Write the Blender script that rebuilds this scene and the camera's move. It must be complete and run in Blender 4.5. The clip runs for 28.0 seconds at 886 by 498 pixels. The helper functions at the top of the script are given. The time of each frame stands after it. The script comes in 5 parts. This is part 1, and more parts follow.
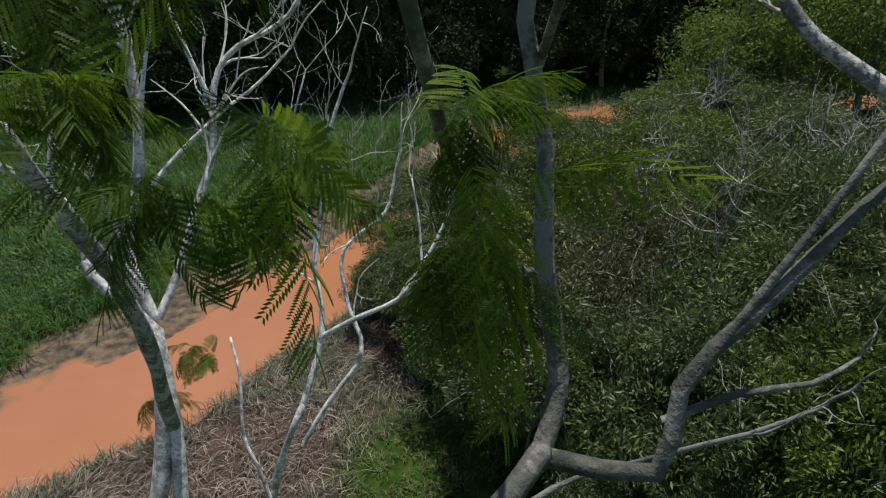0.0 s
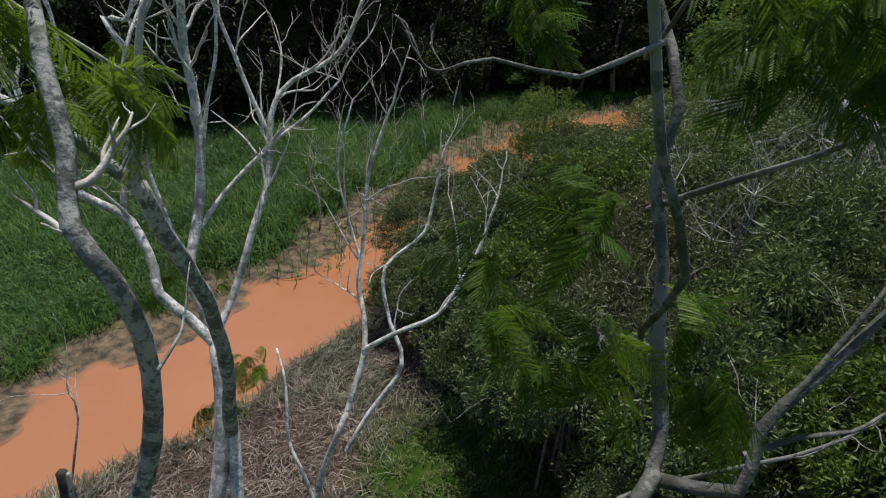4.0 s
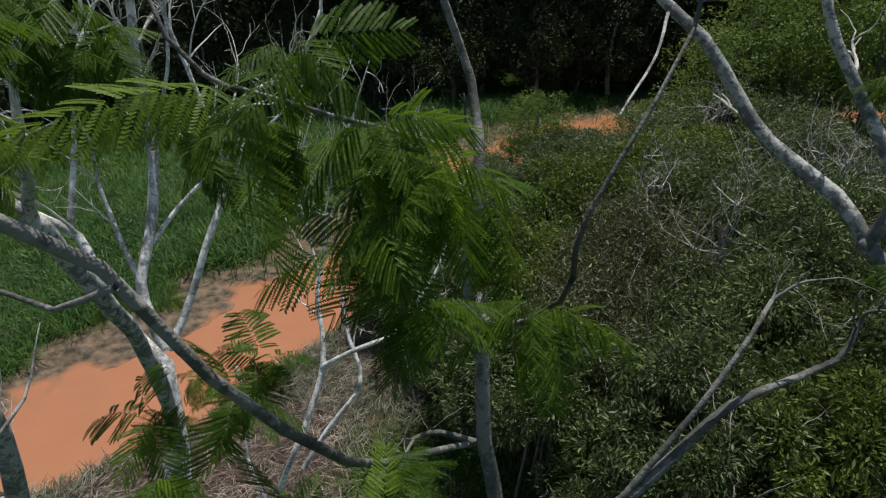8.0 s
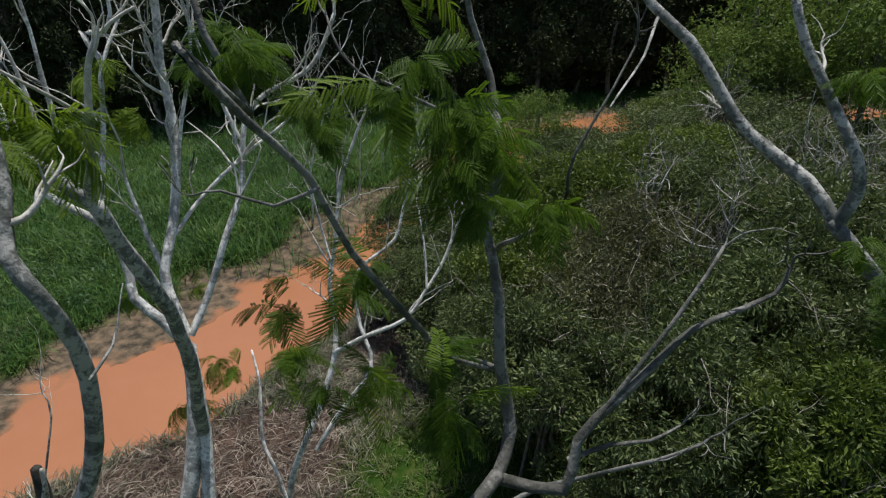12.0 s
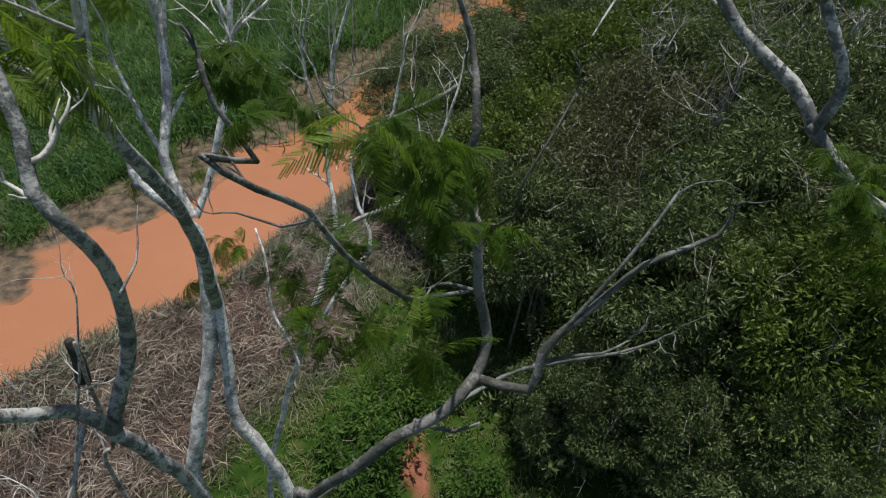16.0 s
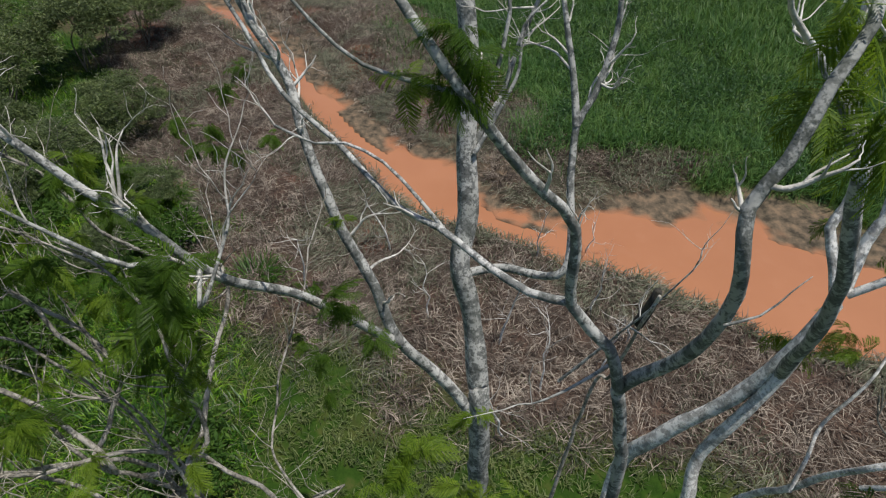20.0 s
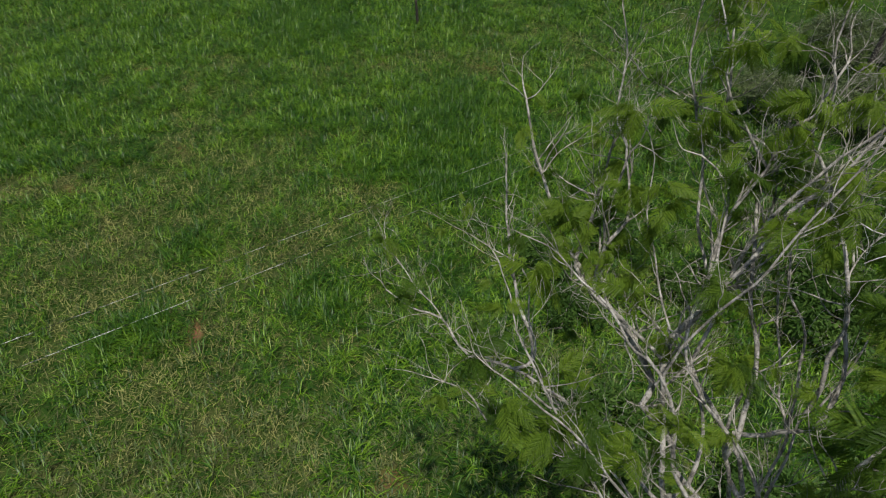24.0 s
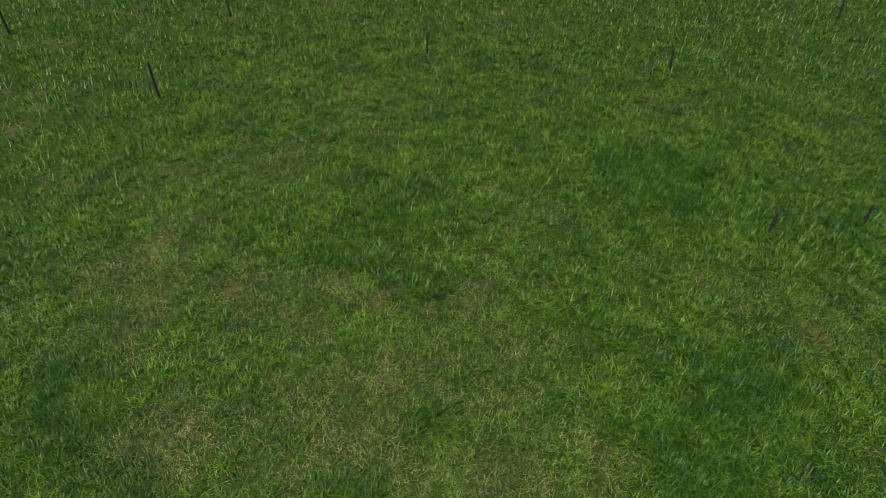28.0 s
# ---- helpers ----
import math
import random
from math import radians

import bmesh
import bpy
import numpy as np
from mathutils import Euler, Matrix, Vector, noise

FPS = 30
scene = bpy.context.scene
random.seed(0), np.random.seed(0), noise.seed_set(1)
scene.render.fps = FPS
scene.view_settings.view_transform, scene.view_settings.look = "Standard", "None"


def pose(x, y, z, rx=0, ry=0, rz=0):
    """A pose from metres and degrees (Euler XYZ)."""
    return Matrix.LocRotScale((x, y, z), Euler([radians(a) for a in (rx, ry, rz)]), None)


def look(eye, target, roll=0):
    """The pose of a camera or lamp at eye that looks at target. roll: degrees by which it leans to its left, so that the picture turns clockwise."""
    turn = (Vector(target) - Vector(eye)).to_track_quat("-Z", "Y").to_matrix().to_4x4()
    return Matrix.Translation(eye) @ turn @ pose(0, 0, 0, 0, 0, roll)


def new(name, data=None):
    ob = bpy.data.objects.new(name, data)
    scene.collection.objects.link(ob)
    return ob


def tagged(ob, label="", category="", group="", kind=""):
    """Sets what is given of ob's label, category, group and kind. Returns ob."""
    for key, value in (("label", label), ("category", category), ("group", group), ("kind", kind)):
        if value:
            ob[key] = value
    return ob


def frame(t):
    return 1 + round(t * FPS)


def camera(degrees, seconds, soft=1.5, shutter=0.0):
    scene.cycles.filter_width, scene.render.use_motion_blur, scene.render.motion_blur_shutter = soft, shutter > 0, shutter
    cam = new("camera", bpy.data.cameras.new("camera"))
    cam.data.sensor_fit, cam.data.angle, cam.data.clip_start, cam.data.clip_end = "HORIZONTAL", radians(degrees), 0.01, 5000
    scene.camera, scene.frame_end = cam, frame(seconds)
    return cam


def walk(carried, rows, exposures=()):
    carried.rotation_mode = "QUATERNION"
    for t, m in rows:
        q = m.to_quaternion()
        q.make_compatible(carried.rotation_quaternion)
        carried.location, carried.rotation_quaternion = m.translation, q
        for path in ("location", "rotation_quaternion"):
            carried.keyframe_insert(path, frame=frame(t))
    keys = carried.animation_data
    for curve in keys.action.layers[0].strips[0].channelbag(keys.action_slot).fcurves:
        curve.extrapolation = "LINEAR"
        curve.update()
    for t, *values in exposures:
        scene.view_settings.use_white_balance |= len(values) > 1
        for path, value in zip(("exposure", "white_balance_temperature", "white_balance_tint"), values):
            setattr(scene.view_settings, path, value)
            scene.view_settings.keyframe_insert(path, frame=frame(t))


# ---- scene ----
cam = camera(74.49, 28.0, 1.2)
PATH = [
    (0.000, -0.006, 0.266, 7.875, 61.335, 0.216, 0.512),
    (0.500, -0.198, 0.182, 7.799, 61.441, 0.915, 0.505),
    (1.000, -0.241, 0.151, 7.791, 61.471, 0.845, 0.621),
    (1.500, -0.228, 0.168, 7.804, 61.558, 0.827, 0.743),
    (2.000, -0.225, 0.187, 7.796, 61.562, 0.663, 0.848),
    (2.500, -0.216, 0.199, 7.828, 61.664, 0.483, 0.995),
    (4.500, -0.165, 0.043, 8.140, 61.506, 0.353, 1.347),
    (5.000, -0.106, -0.007, 8.176, 61.477, 0.365, 1.316),
    (5.500, -0.051, 0.047, 8.261, 61.054, -0.046, 1.374),
    (6.000, 0.001, 0.114, 8.229, 61.267, 0.114, 1.257),
    (6.500, 0.038, 0.174, 8.196, 61.384, -0.134, 1.162),
    (7.000, 0.054, 0.208, 8.174, 61.602, -0.399, 1.065),
    (7.500, 0.053, 0.222, 8.163, 61.582, -0.398, 1.238),
    (8.000, 0.045, 0.215, 8.166, 61.454, -0.395, 1.350),
    (8.500, 0.018, 0.136, 8.186, 61.222, -0.493, 1.497),
    (9.000, 0.015, 0.128, 8.148, 61.267, -0.568, 1.389),
    (9.500, -0.014, 0.072, 8.142, 61.444, 0.079, 1.214),
    (10.000, -0.032, 0.008, 8.139, 61.459, -0.009, 1.300),
    (10.500, -0.035, -0.009, 8.150, 61.472, -0.148, 1.340),
    (11.000, -0.013, -0.001, 8.187, 61.522, -0.224, 1.365),
    (11.500, 0.013, 0.012, 8.213, 61.459, -0.253, 1.388),
    (13.500, -0.000, 0.001, 8.179, 61.133, -0.204, 1.280),
    (14.000, -0.000, -0.013, 8.242, 58.570, -0.229, 1.293),
    (14.500, 0.002, -0.006, 8.240, 55.038, -0.185, 1.275),
    (15.000, 0.011, -0.003, 8.240, 51.200, -0.149, 1.192),
    (15.500, 0.032, -0.021, 8.304, 48.091, -0.054, 1.147),
    (16.000, 0.036, -0.008, 8.382, 47.936, -0.158, 1.176),
    (16.500, 0.047, -0.022, 8.428, 47.980, -0.235, 1.535),
    (17.000, 0.066, -0.013, 8.424, 47.923, -0.122, 6.208),
    (17.500, 0.065, 0.044, 8.417, 47.709, -0.166, 15.410),
    (18.000, 0.052, 0.052, 8.413, 47.702, -0.127, 26.529),
    (18.500, 0.045, 0.042, 8.437, 47.646, -0.014, 38.245),
    (19.000, 0.002, 0.063, 8.421, 47.680, 0.123, 50.057),
    (19.500, -0.058, 0.065, 8.423, 47.704, 0.049, 61.862),
    (20.000, -0.069, 0.047, 8.426, 47.840, -0.014, 73.729),
    (20.500, -0.069, 0.005, 8.453, 48.026, -0.073, 85.485),
    (21.000, -0.063, 0.002, 8.468, 48.095, 0.109, 95.877),
    (21.500, -0.020, -0.000, 8.495, 48.067, -0.283, 105.773),
    (23.500, -0.038, 0.007, 8.621, 47.662, 0.508, 153.554),
    (24.000, -0.012, 0.030, 8.609, 47.899, 0.191, 165.523),
    (24.500, -0.012, 0.011, 8.500, 48.219, 0.047, 177.317),
    (25.000, 0.000, -0.000, 8.500, 48.266, -0.111, 189.129),
    (25.500, -0.015, -0.055, 8.488, 48.296, -0.197, 198.625),
    (26.000, -0.072, -0.116, 8.505, 48.262, -0.151, 202.833),
    (26.500, -0.150, -0.264, 8.607, 48.061, -0.106, 202.965),
    (27.000, -0.153, -1.606, 9.700, 47.530, -0.096, 202.963),
    (27.500, -0.085, -3.042, 11.446, 47.232, 0.033, 203.147),
    (28.000, -0.286, -3.794, 13.086, 47.169, 0.011, 203.134),
]
walk(cam, [(t, pose(*p)) for t, *p in PATH])

# ---- light ----
SUN = Vector((0.07, 0.26, 0.963)).normalized()
world = bpy.data.worlds.new("sky")
scene.world = world
world.use_nodes = True
wt = world.node_tree
sky = wt.nodes.new("ShaderNodeTexSky")
sky.sky_type, sky.sun_disc = "NISHITA", False
sky.sun_elevation = math.asin(SUN.z)
sky.sun_rotation = math.atan2(SUN.x, SUN.y)
wt.links.new(sky.outputs[0], wt.nodes["Background"].inputs[0])
wt.nodes["Background"].inputs[1].default_value = 0.058
sun = new("sun", bpy.data.lights.new("sun", "SUN"))
sun.data.energy, sun.data.angle, sun.data.color = 3.05, radians(0.5), (1.0, 0.95, 0.87)
sun.matrix_world = look(SUN * 60, (0, 0, 0))
scene.view_settings.exposure = 0.45


# ---- materials ----
def material(name, rough=0.8):
    m = bpy.data.materials.new(name)
    m.use_nodes = True
    b = m.node_tree.nodes["Principled BSDF"]
    b.inputs["Roughness"].default_value = rough
    b.inputs["Specular IOR Level"].default_value = 0.25
    return m, m.node_tree, b


def node(t, kind, **kw):
    n = t.nodes.new("ShaderNode" + kind)
    for k, v in kw.items():
        n.inputs[k.replace("_", " ")].default_value = v
    return n


def noise_of(t, scale, detail=4.0, rough=0.6, space="Object"):
    c = t.nodes.new("ShaderNodeTexCoord")
    n = node(t, "TexNoise", Scale=scale, Detail=detail, Roughness=rough)
    t.links.new(c.outputs[space], n.inputs["Vector"])
    return n.outputs["Fac"]


def ramp(t, fac, stops):
    r = t.nodes.new("ShaderNodeValToRGB")
    e = r.color_ramp.elements
    while len(e) < len(stops):
        e.new(0.5)
    for el, (p, c) in zip(e, stops):
        el.position, el.color = p, (*c, 1)
    t.links.new(fac, r.inputs[0])
    return r.outputs[0]


def mixed(t, fac, a, b, mode="MIX"):
    m = t.nodes.new("ShaderNodeMix")
    m.data_type, m.blend_type = "RGBA", mode
    for socket, v in ((m.inputs[0], fac), (m.inputs[6], a), (m.inputs[7], b)):
        if isinstance(v, bpy.types.NodeSocket):
            t.links.new(v, socket)
        else:
            socket.default_value = v if isinstance(v, float) else (*v, 1)
    return m.outputs[2]


def bump(t, b, height, strength, dist=0.01):
    n = node(t, "Bump", Strength=strength, Distance=dist)
    t.links.new(height, n.inputs["Height"])
    t.links.new(n.outputs[0], b.inputs["Normal"])


def leafy(name, dark, mid, light, rough=0.45, glow=0.35, spec=0.4, patch=0.7, vary=0.55, gain=1.25, detail=3.0):
    """Thin leaf: varied from leaf to leaf and from patch to patch, with light passing through."""
    m, t, b = material(name, rough)
    b.inputs["Specular IOR Level"].default_value = spec
    g = t.nodes.new("ShaderNodeNewGeometry")
    p = node(t, "TexNoise", Scale=patch, Detail=detail, Roughness=0.5 if detail < 4 else 0.74)
    t.links.new(g.outputs["Position"], p.inputs["Vector"])
    a = node(t, "Math")
    a.operation = "MULTIPLY_ADD"
    t.links.new(g.outputs["Random Per Island"], a.inputs[0])
    a.inputs[1].default_value = vary
    s = node(t, "Math")
    s.operation = "MULTIPLY_ADD"
    t.links.new(p.outputs["Fac"], s.inputs[0])
    s.inputs[1].default_value, s.inputs[2].default_value = gain, 0.445 - 0.5 * gain - 0.5 * vary
    t.links.new(s.outputs[0], a.inputs[2])
    col = ramp(t, a.outputs[0], [(0.05, dark), (0.45, mid), (0.95, light)])
    t.links.new(col, b.inputs["Base Color"])
    tr = t.nodes.new("ShaderNodeBsdfTranslucent")
    t.links.new(mixed(t, 0.5, col, (light[0] * 1.1, light[1] * 1.2, light[2] * 0.7)), tr.inputs[0])
    mx = t.nodes.new("ShaderNodeMixShader")
    mx.inputs[0].default_value = glow
    t.links.new(b.outputs[0], mx.inputs[1])
    t.links.new(tr.outputs[0], mx.inputs[2])
    t.links.new(mx.outputs[0], t.nodes["Material Output"].inputs[0])
    return m


def bark_material(name, pale, grey, moss, spots=0.7, mossy=0.6):
    """Grey bark with crisp pale lichen blotches, dark flecks, rings and soft mossy stains."""
    m, t, b = material(name, 0.85)
    n1, n2, n3, n4 = noise_of(t, 11.0, 7.0, 0.72), noise_of(t, 48.0, 3.0), noise_of(t, 3.2, 4.0), noise_of(t, 23.0, 5.0, 0.7)
    c = ramp(t, n1, [(0.33, tuple(0.35 * v for v in grey)), (0.43, grey), (0.48, grey), (0.53, pale)])
    c = mixed(t, ramp(t, n4, [(0.56, (0, 0, 0)), (0.64, (0.5, 0.5, 0.5))]), c, tuple(min(0.92, 1.08 * v) for v in pale))
    c = mixed(t, ramp(t, n2, [(0.55, (0, 0, 0)), (0.62, (spots, spots, spots))]), c, (0.06, 0.065, 0.055))
    c = mixed(t, ramp(t, n3, [(0.36, (0, 0, 0)), (0.72, (mossy, mossy, mossy))]), c, moss)
    t.links.new(c, b.inputs["Base Color"])
    bump(t, b, n4, 0.8, 0.010)
    return m


BARK = bark_material("lichened_bark", (0.56, 0.56, 0.54), (0.20, 0.205, 0.20), (0.09, 0.105, 0.09))
TWIG = bark_material("pale_twig_bark", (0.76, 0.74, 0.70), (0.52, 0.50, 0.46), (0.34, 0.33, 0.28), 0.2, 0.4)
BRUSH = bark_material("brown_brush_bark", (0.30, 0.26, 0.22), (0.17, 0.15, 0.12), (0.10, 0.10, 0.07))
CHAR = bark_material("dark_dead_wood", (0.09, 0.08, 0.07), (0.05, 0.045, 0.04), (0.04, 0.04, 0.03))
FROND = leafy("feathery_leaflets", (0.024, 0.056, 0.007), (0.054, 0.112, 0.012), (0.130, 0.215, 0.021), 0.5, 0.48, 0.2, 2.2)
FRESH = leafy("young_feathery_leaflets", (0.066, 0.126, 0.013), (0.127, 0.208, 0.020), (0.22, 0.31, 0.032), 0.5, 0.46, 0.2, 2.2)
TAN = bark_material("tan_grey_bark", (0.54, 0.50, 0.445), (0.28, 0.255, 0.22), (0.12, 0.12, 0.09))
WHITE = bark_material("white_bark", (0.88, 0.87, 0.84), (0.46, 0.45, 0.43), (0.20, 0.21, 0.18), 0.45, 0.35)
MIXED = bark_material("grey_brown_bark", (0.52, 0.49, 0.45), (0.27, 0.25, 0.22), (0.10, 0.10, 0.08))
# Darker copy of the grey bark, with the foliage's shade in its colour.
GREY = bark_material("foliage_shaded_bark", (0.27, 0.265, 0.255), (0.11, 0.108, 0.10), (0.085, 0.095, 0.075))
SHRUB = leafy("glossy_shrub_leaf", (0.045, 0.062, 0.027), (0.080, 0.116, 0.043), (0.180, 0.225, 0.085), 0.44, 0.22, 0.28, 0.9, 0.95, 2.0, 4.0)
RUSSET = leafy("brownish_shrub_leaf", (0.046, 0.052, 0.026), (0.085, 0.098, 0.046), (0.20, 0.20, 0.095), 0.42, 0.18, 0.4, 0.9, 0.9, 2.0, 4.0)
OLIVE = leafy("yellow_green_shrub_leaf", (0.035, 0.060, 0.012), (0.08, 0.122, 0.022), (0.19, 0.25, 0.05), 0.5, 0.28, 0.3, 0.9, 0.65, 2.0, 4.0)
BRIGHT = leafy("fresh_herb_leaf", (0.030, 0.070, 0.014), (0.060, 0.125, 0.024), (0.125, 0.21, 0.042), 0.6, 0.35, 0.12, 1.2)
# Near-black green: the forest's deep shade is put into this leaf colour.
FAR = leafy("shaded_forest_leaf", (0.018, 0.026, 0.011), (0.028, 0.042, 0.015), (0.050, 0.072, 0.022), 0.6, 0.10, 0.2, 0.3)
PALEFAR = leafy("feathery_far_leaf", (0.065, 0.110, 0.026), (0.120, 0.185, 0.040), (0.20, 0.27, 0.065), 0.6, 0.3, 0.25, 0.5)
PASTURE = leafy("pasture_blade", (0.010, 0.046, 0.002), (0.037, 0.117, 0.003), (0.157, 0.285, 0.013), 0.44, 0.17, 0.36, 0.5, 1.15, 1.9, 6.0)
LUSH = leafy("lush_blade", (0.011, 0.050, 0.002), (0.034, 0.106, 0.004), (0.115, 0.220, 0.012), 0.45, 0.28, 0.35, 0.8, 0.7)
DRY = leafy("dry_pasture_blade", (0.060, 0.064, 0.022), (0.080, 0.100, 0.022), (0.31, 0.31, 0.10), 0.6, 0.10, 0.25, 0.9, 1.0, 1.7, 5.0)
MEADOW = leafy("meadow_blade", (0.036, 0.100, 0.026), (0.076, 0.170, 0.042), (0.15, 0.24, 0.068), 0.55, 0.30, 0.3, 0.45, 0.7, 2.0, 5.0)
SEDGE = leafy("bank_sedge_blade", (0.06, 0.08, 0.045), (0.10, 0.12, 0.075), (0.17, 0.18, 0.11), 0.6, 0.2, 0.3, 0.9)
STRAW = leafy("dead_reed_straw", (0.042, 0.032, 0.027), (0.116, 0.092, 0.077), (0.40, 0.345, 0.285), 0.8, 0.08, 0.15, 1.6, 0.85, 1.8, 5.0)
ASHEN = leafy("grey_green_reed", (0.046, 0.052, 0.034), (0.108, 0.116, 0.078), (0.30, 0.30, 0.22), 0.7, 0.1, 0.2, 1.4, 0.9, 1.7, 5.0)
WEED = leafy("dull_weed_blade", (0.052, 0.076, 0.024), (0.105, 0.142, 0.045), (0.22, 0.25, 0.10), 0.55, 0.28, 0.3, 0.7, 0.7)
HERBS = leafy("broad_herb_leaf", (0.030, 0.075, 0.028), (0.055, 0.12, 0.045), (0.11, 0.19, 0.075), 0.5, 0.28, 0.35, 0.4, 0.6)

GROUND, t, b = material("ground_soil", 0.95)
b.inputs["Specular IOR Level"].default_value = 0.1
zone = t.nodes.new("ShaderNodeAttribute")
zone.attribute_name = "zone"
sep = t.nodes.new("ShaderNodeSeparateColor")
t.links.new(zone.outputs["Color"], sep.inputs[0])
f1, f2, f3 = noise_of(t, 0.45, 5.0), noise_of(t, 4.0, 6.0), noise_of(t, 26.0, 4.0)
turf = ramp(t, f2, [(0.3, (0.014, 0.036, 0.005)), (0.52, (0.028, 0.062, 0.008)), (0.72, (0.065, 0.078, 0.02))])
turf = mixed(t, ramp(t, f1, [(0.55, (0, 0, 0)), (0.72, (0.5, 0.5, 0.5))]), turf, (0.13, 0.095, 0.05))
thatch = ramp(t, f3, [(0.3, (0.045, 0.028, 0.022)), (0.55, (0.11, 0.075, 0.058)), (0.75, (0.20, 0.15, 0.12))])
mud = ramp(t, f2, [(0.36, (0.05, 0.043, 0.032)), (0.5, (0.12, 0.095, 0.068)), (0.66, (0.21, 0.15, 0.10))])
red = ramp(t, f2, [(0.3, (0.19, 0.075, 0.045)), (0.7, (0.33, 0.14, 0.09))])
c = mixed(t, sep.outputs[0], turf, thatch)
c = mixed(t, sep.outputs[1], c, mud)
c = mixed(t, sep.outputs[2], c, red)
c = mixed(t, zone.outputs["Alpha"], c, (0.33, 0.155, 0.085))
t.links.new(c, b.inputs["Base Color"])
bump(t, b, f3, 0.6, 0.03)

WATER, t, b = material("muddy_water", 0.16)
b.inputs["Specular IOR Level"].default_value = 0.5
w1, w2 = noise_of(t, 0.35, 4.0), noise_of(t, 2.2, 5.0)
c = ramp(t, w1, [(0.35, (0.360, 0.155, 0.075)), (0.65, (0.395, 0.174, 0.087))])
c = mixed(t, ramp(t, w2, [(0.55, (0, 0, 0)), (0.75, (0.35, 0.35, 0.35))]), c, (0.40, 0.185, 0.10))
t.links.new(c, b.inputs["Base Color"])
bump(t, b, noise_of(t, 5.0, 2.0), 0.04, 0.02)

POST, t, b = material("weathered_post_wood", 0.9)
c = ramp(t, noise_of(t, 12.0), [(0.35, (0.035, 0.03, 0.025)), (0.7, (0.10, 0.085, 0.07))])
t.links.new(c, b.inputs["Base Color"])
WIRE, t, b = material("dull_wire_steel", 0.5)
b.inputs["Metallic"].default_value = 0.8
t.links.new(ramp(t, noise_of(t, 4.0), [(0.42, (0.03, 0.03, 0.03)), (0.56, (0.6, 0.59, 0.57))]), b.inputs["Base Color"])


# ---- mesh helpers ----
rng = np.random.default_rng(7)


def bulk(name, verts, faces, mat):
    """A mesh from arrays: verts n x 3, faces m x 3 or m x 4."""
    me = bpy.data.meshes.new(name)
    faces = np.asarray(faces, np.int32)
    k = faces.shape[1]
    me.vertices.add(len(verts))
    me.vertices.foreach_set("co", np.asarray(verts, np.float32).ravel())
    me.loops.add(faces.size)
    me.loops.foreach_set("vertex_index", faces.ravel())
    me.polygons.add(len(faces))
    me.polygons.foreach_set("loop_start", np.arange(0, faces.size, k, dtype=np.int32))
    me.update(calc_edges=True)
    me.materials.append(mat)
    return me


def part(name, me, parent, label=""):
    ob = new(name, me)
    ob.parent = parent
    if label:
        ob["label"] = label
    return ob


def thing(name, place, label, category, group=""):
    ob = new(name)
    ob.location = place
    return tagged(ob, label, category, group)


def vnoise(x, y, scale, seed=0):
    """Smooth value noise from -1 to 1."""
    x, y = np.asarray(x) * scale + 137.3 * seed, np.asarray(y) * scale - 71.7 * seed
    i, j = np.floor(x), np.floor(y)
    u, v = x - i, y - j
    u, v = u * u * (3 - 2 * u), v * v * (3 - 2 * v)

    def h(a, c):
        s = np.sin(a * 127.1 + c * 311.7 + seed * 17.17) * 43758.5453
        return (s - np.floor(s)) * 2 - 1

    return (h(i, j) * (1 - u) + h(i + 1, j) * u) * (1 - v) + (h(i, j + 1) * (1 - u) + h(i + 1, j + 1) * u) * v


def smooth(a, lo, hi):
    s = np.clip((a - lo) / (hi - lo), 0, 1)
    return s * s * (3 - 2 * s)


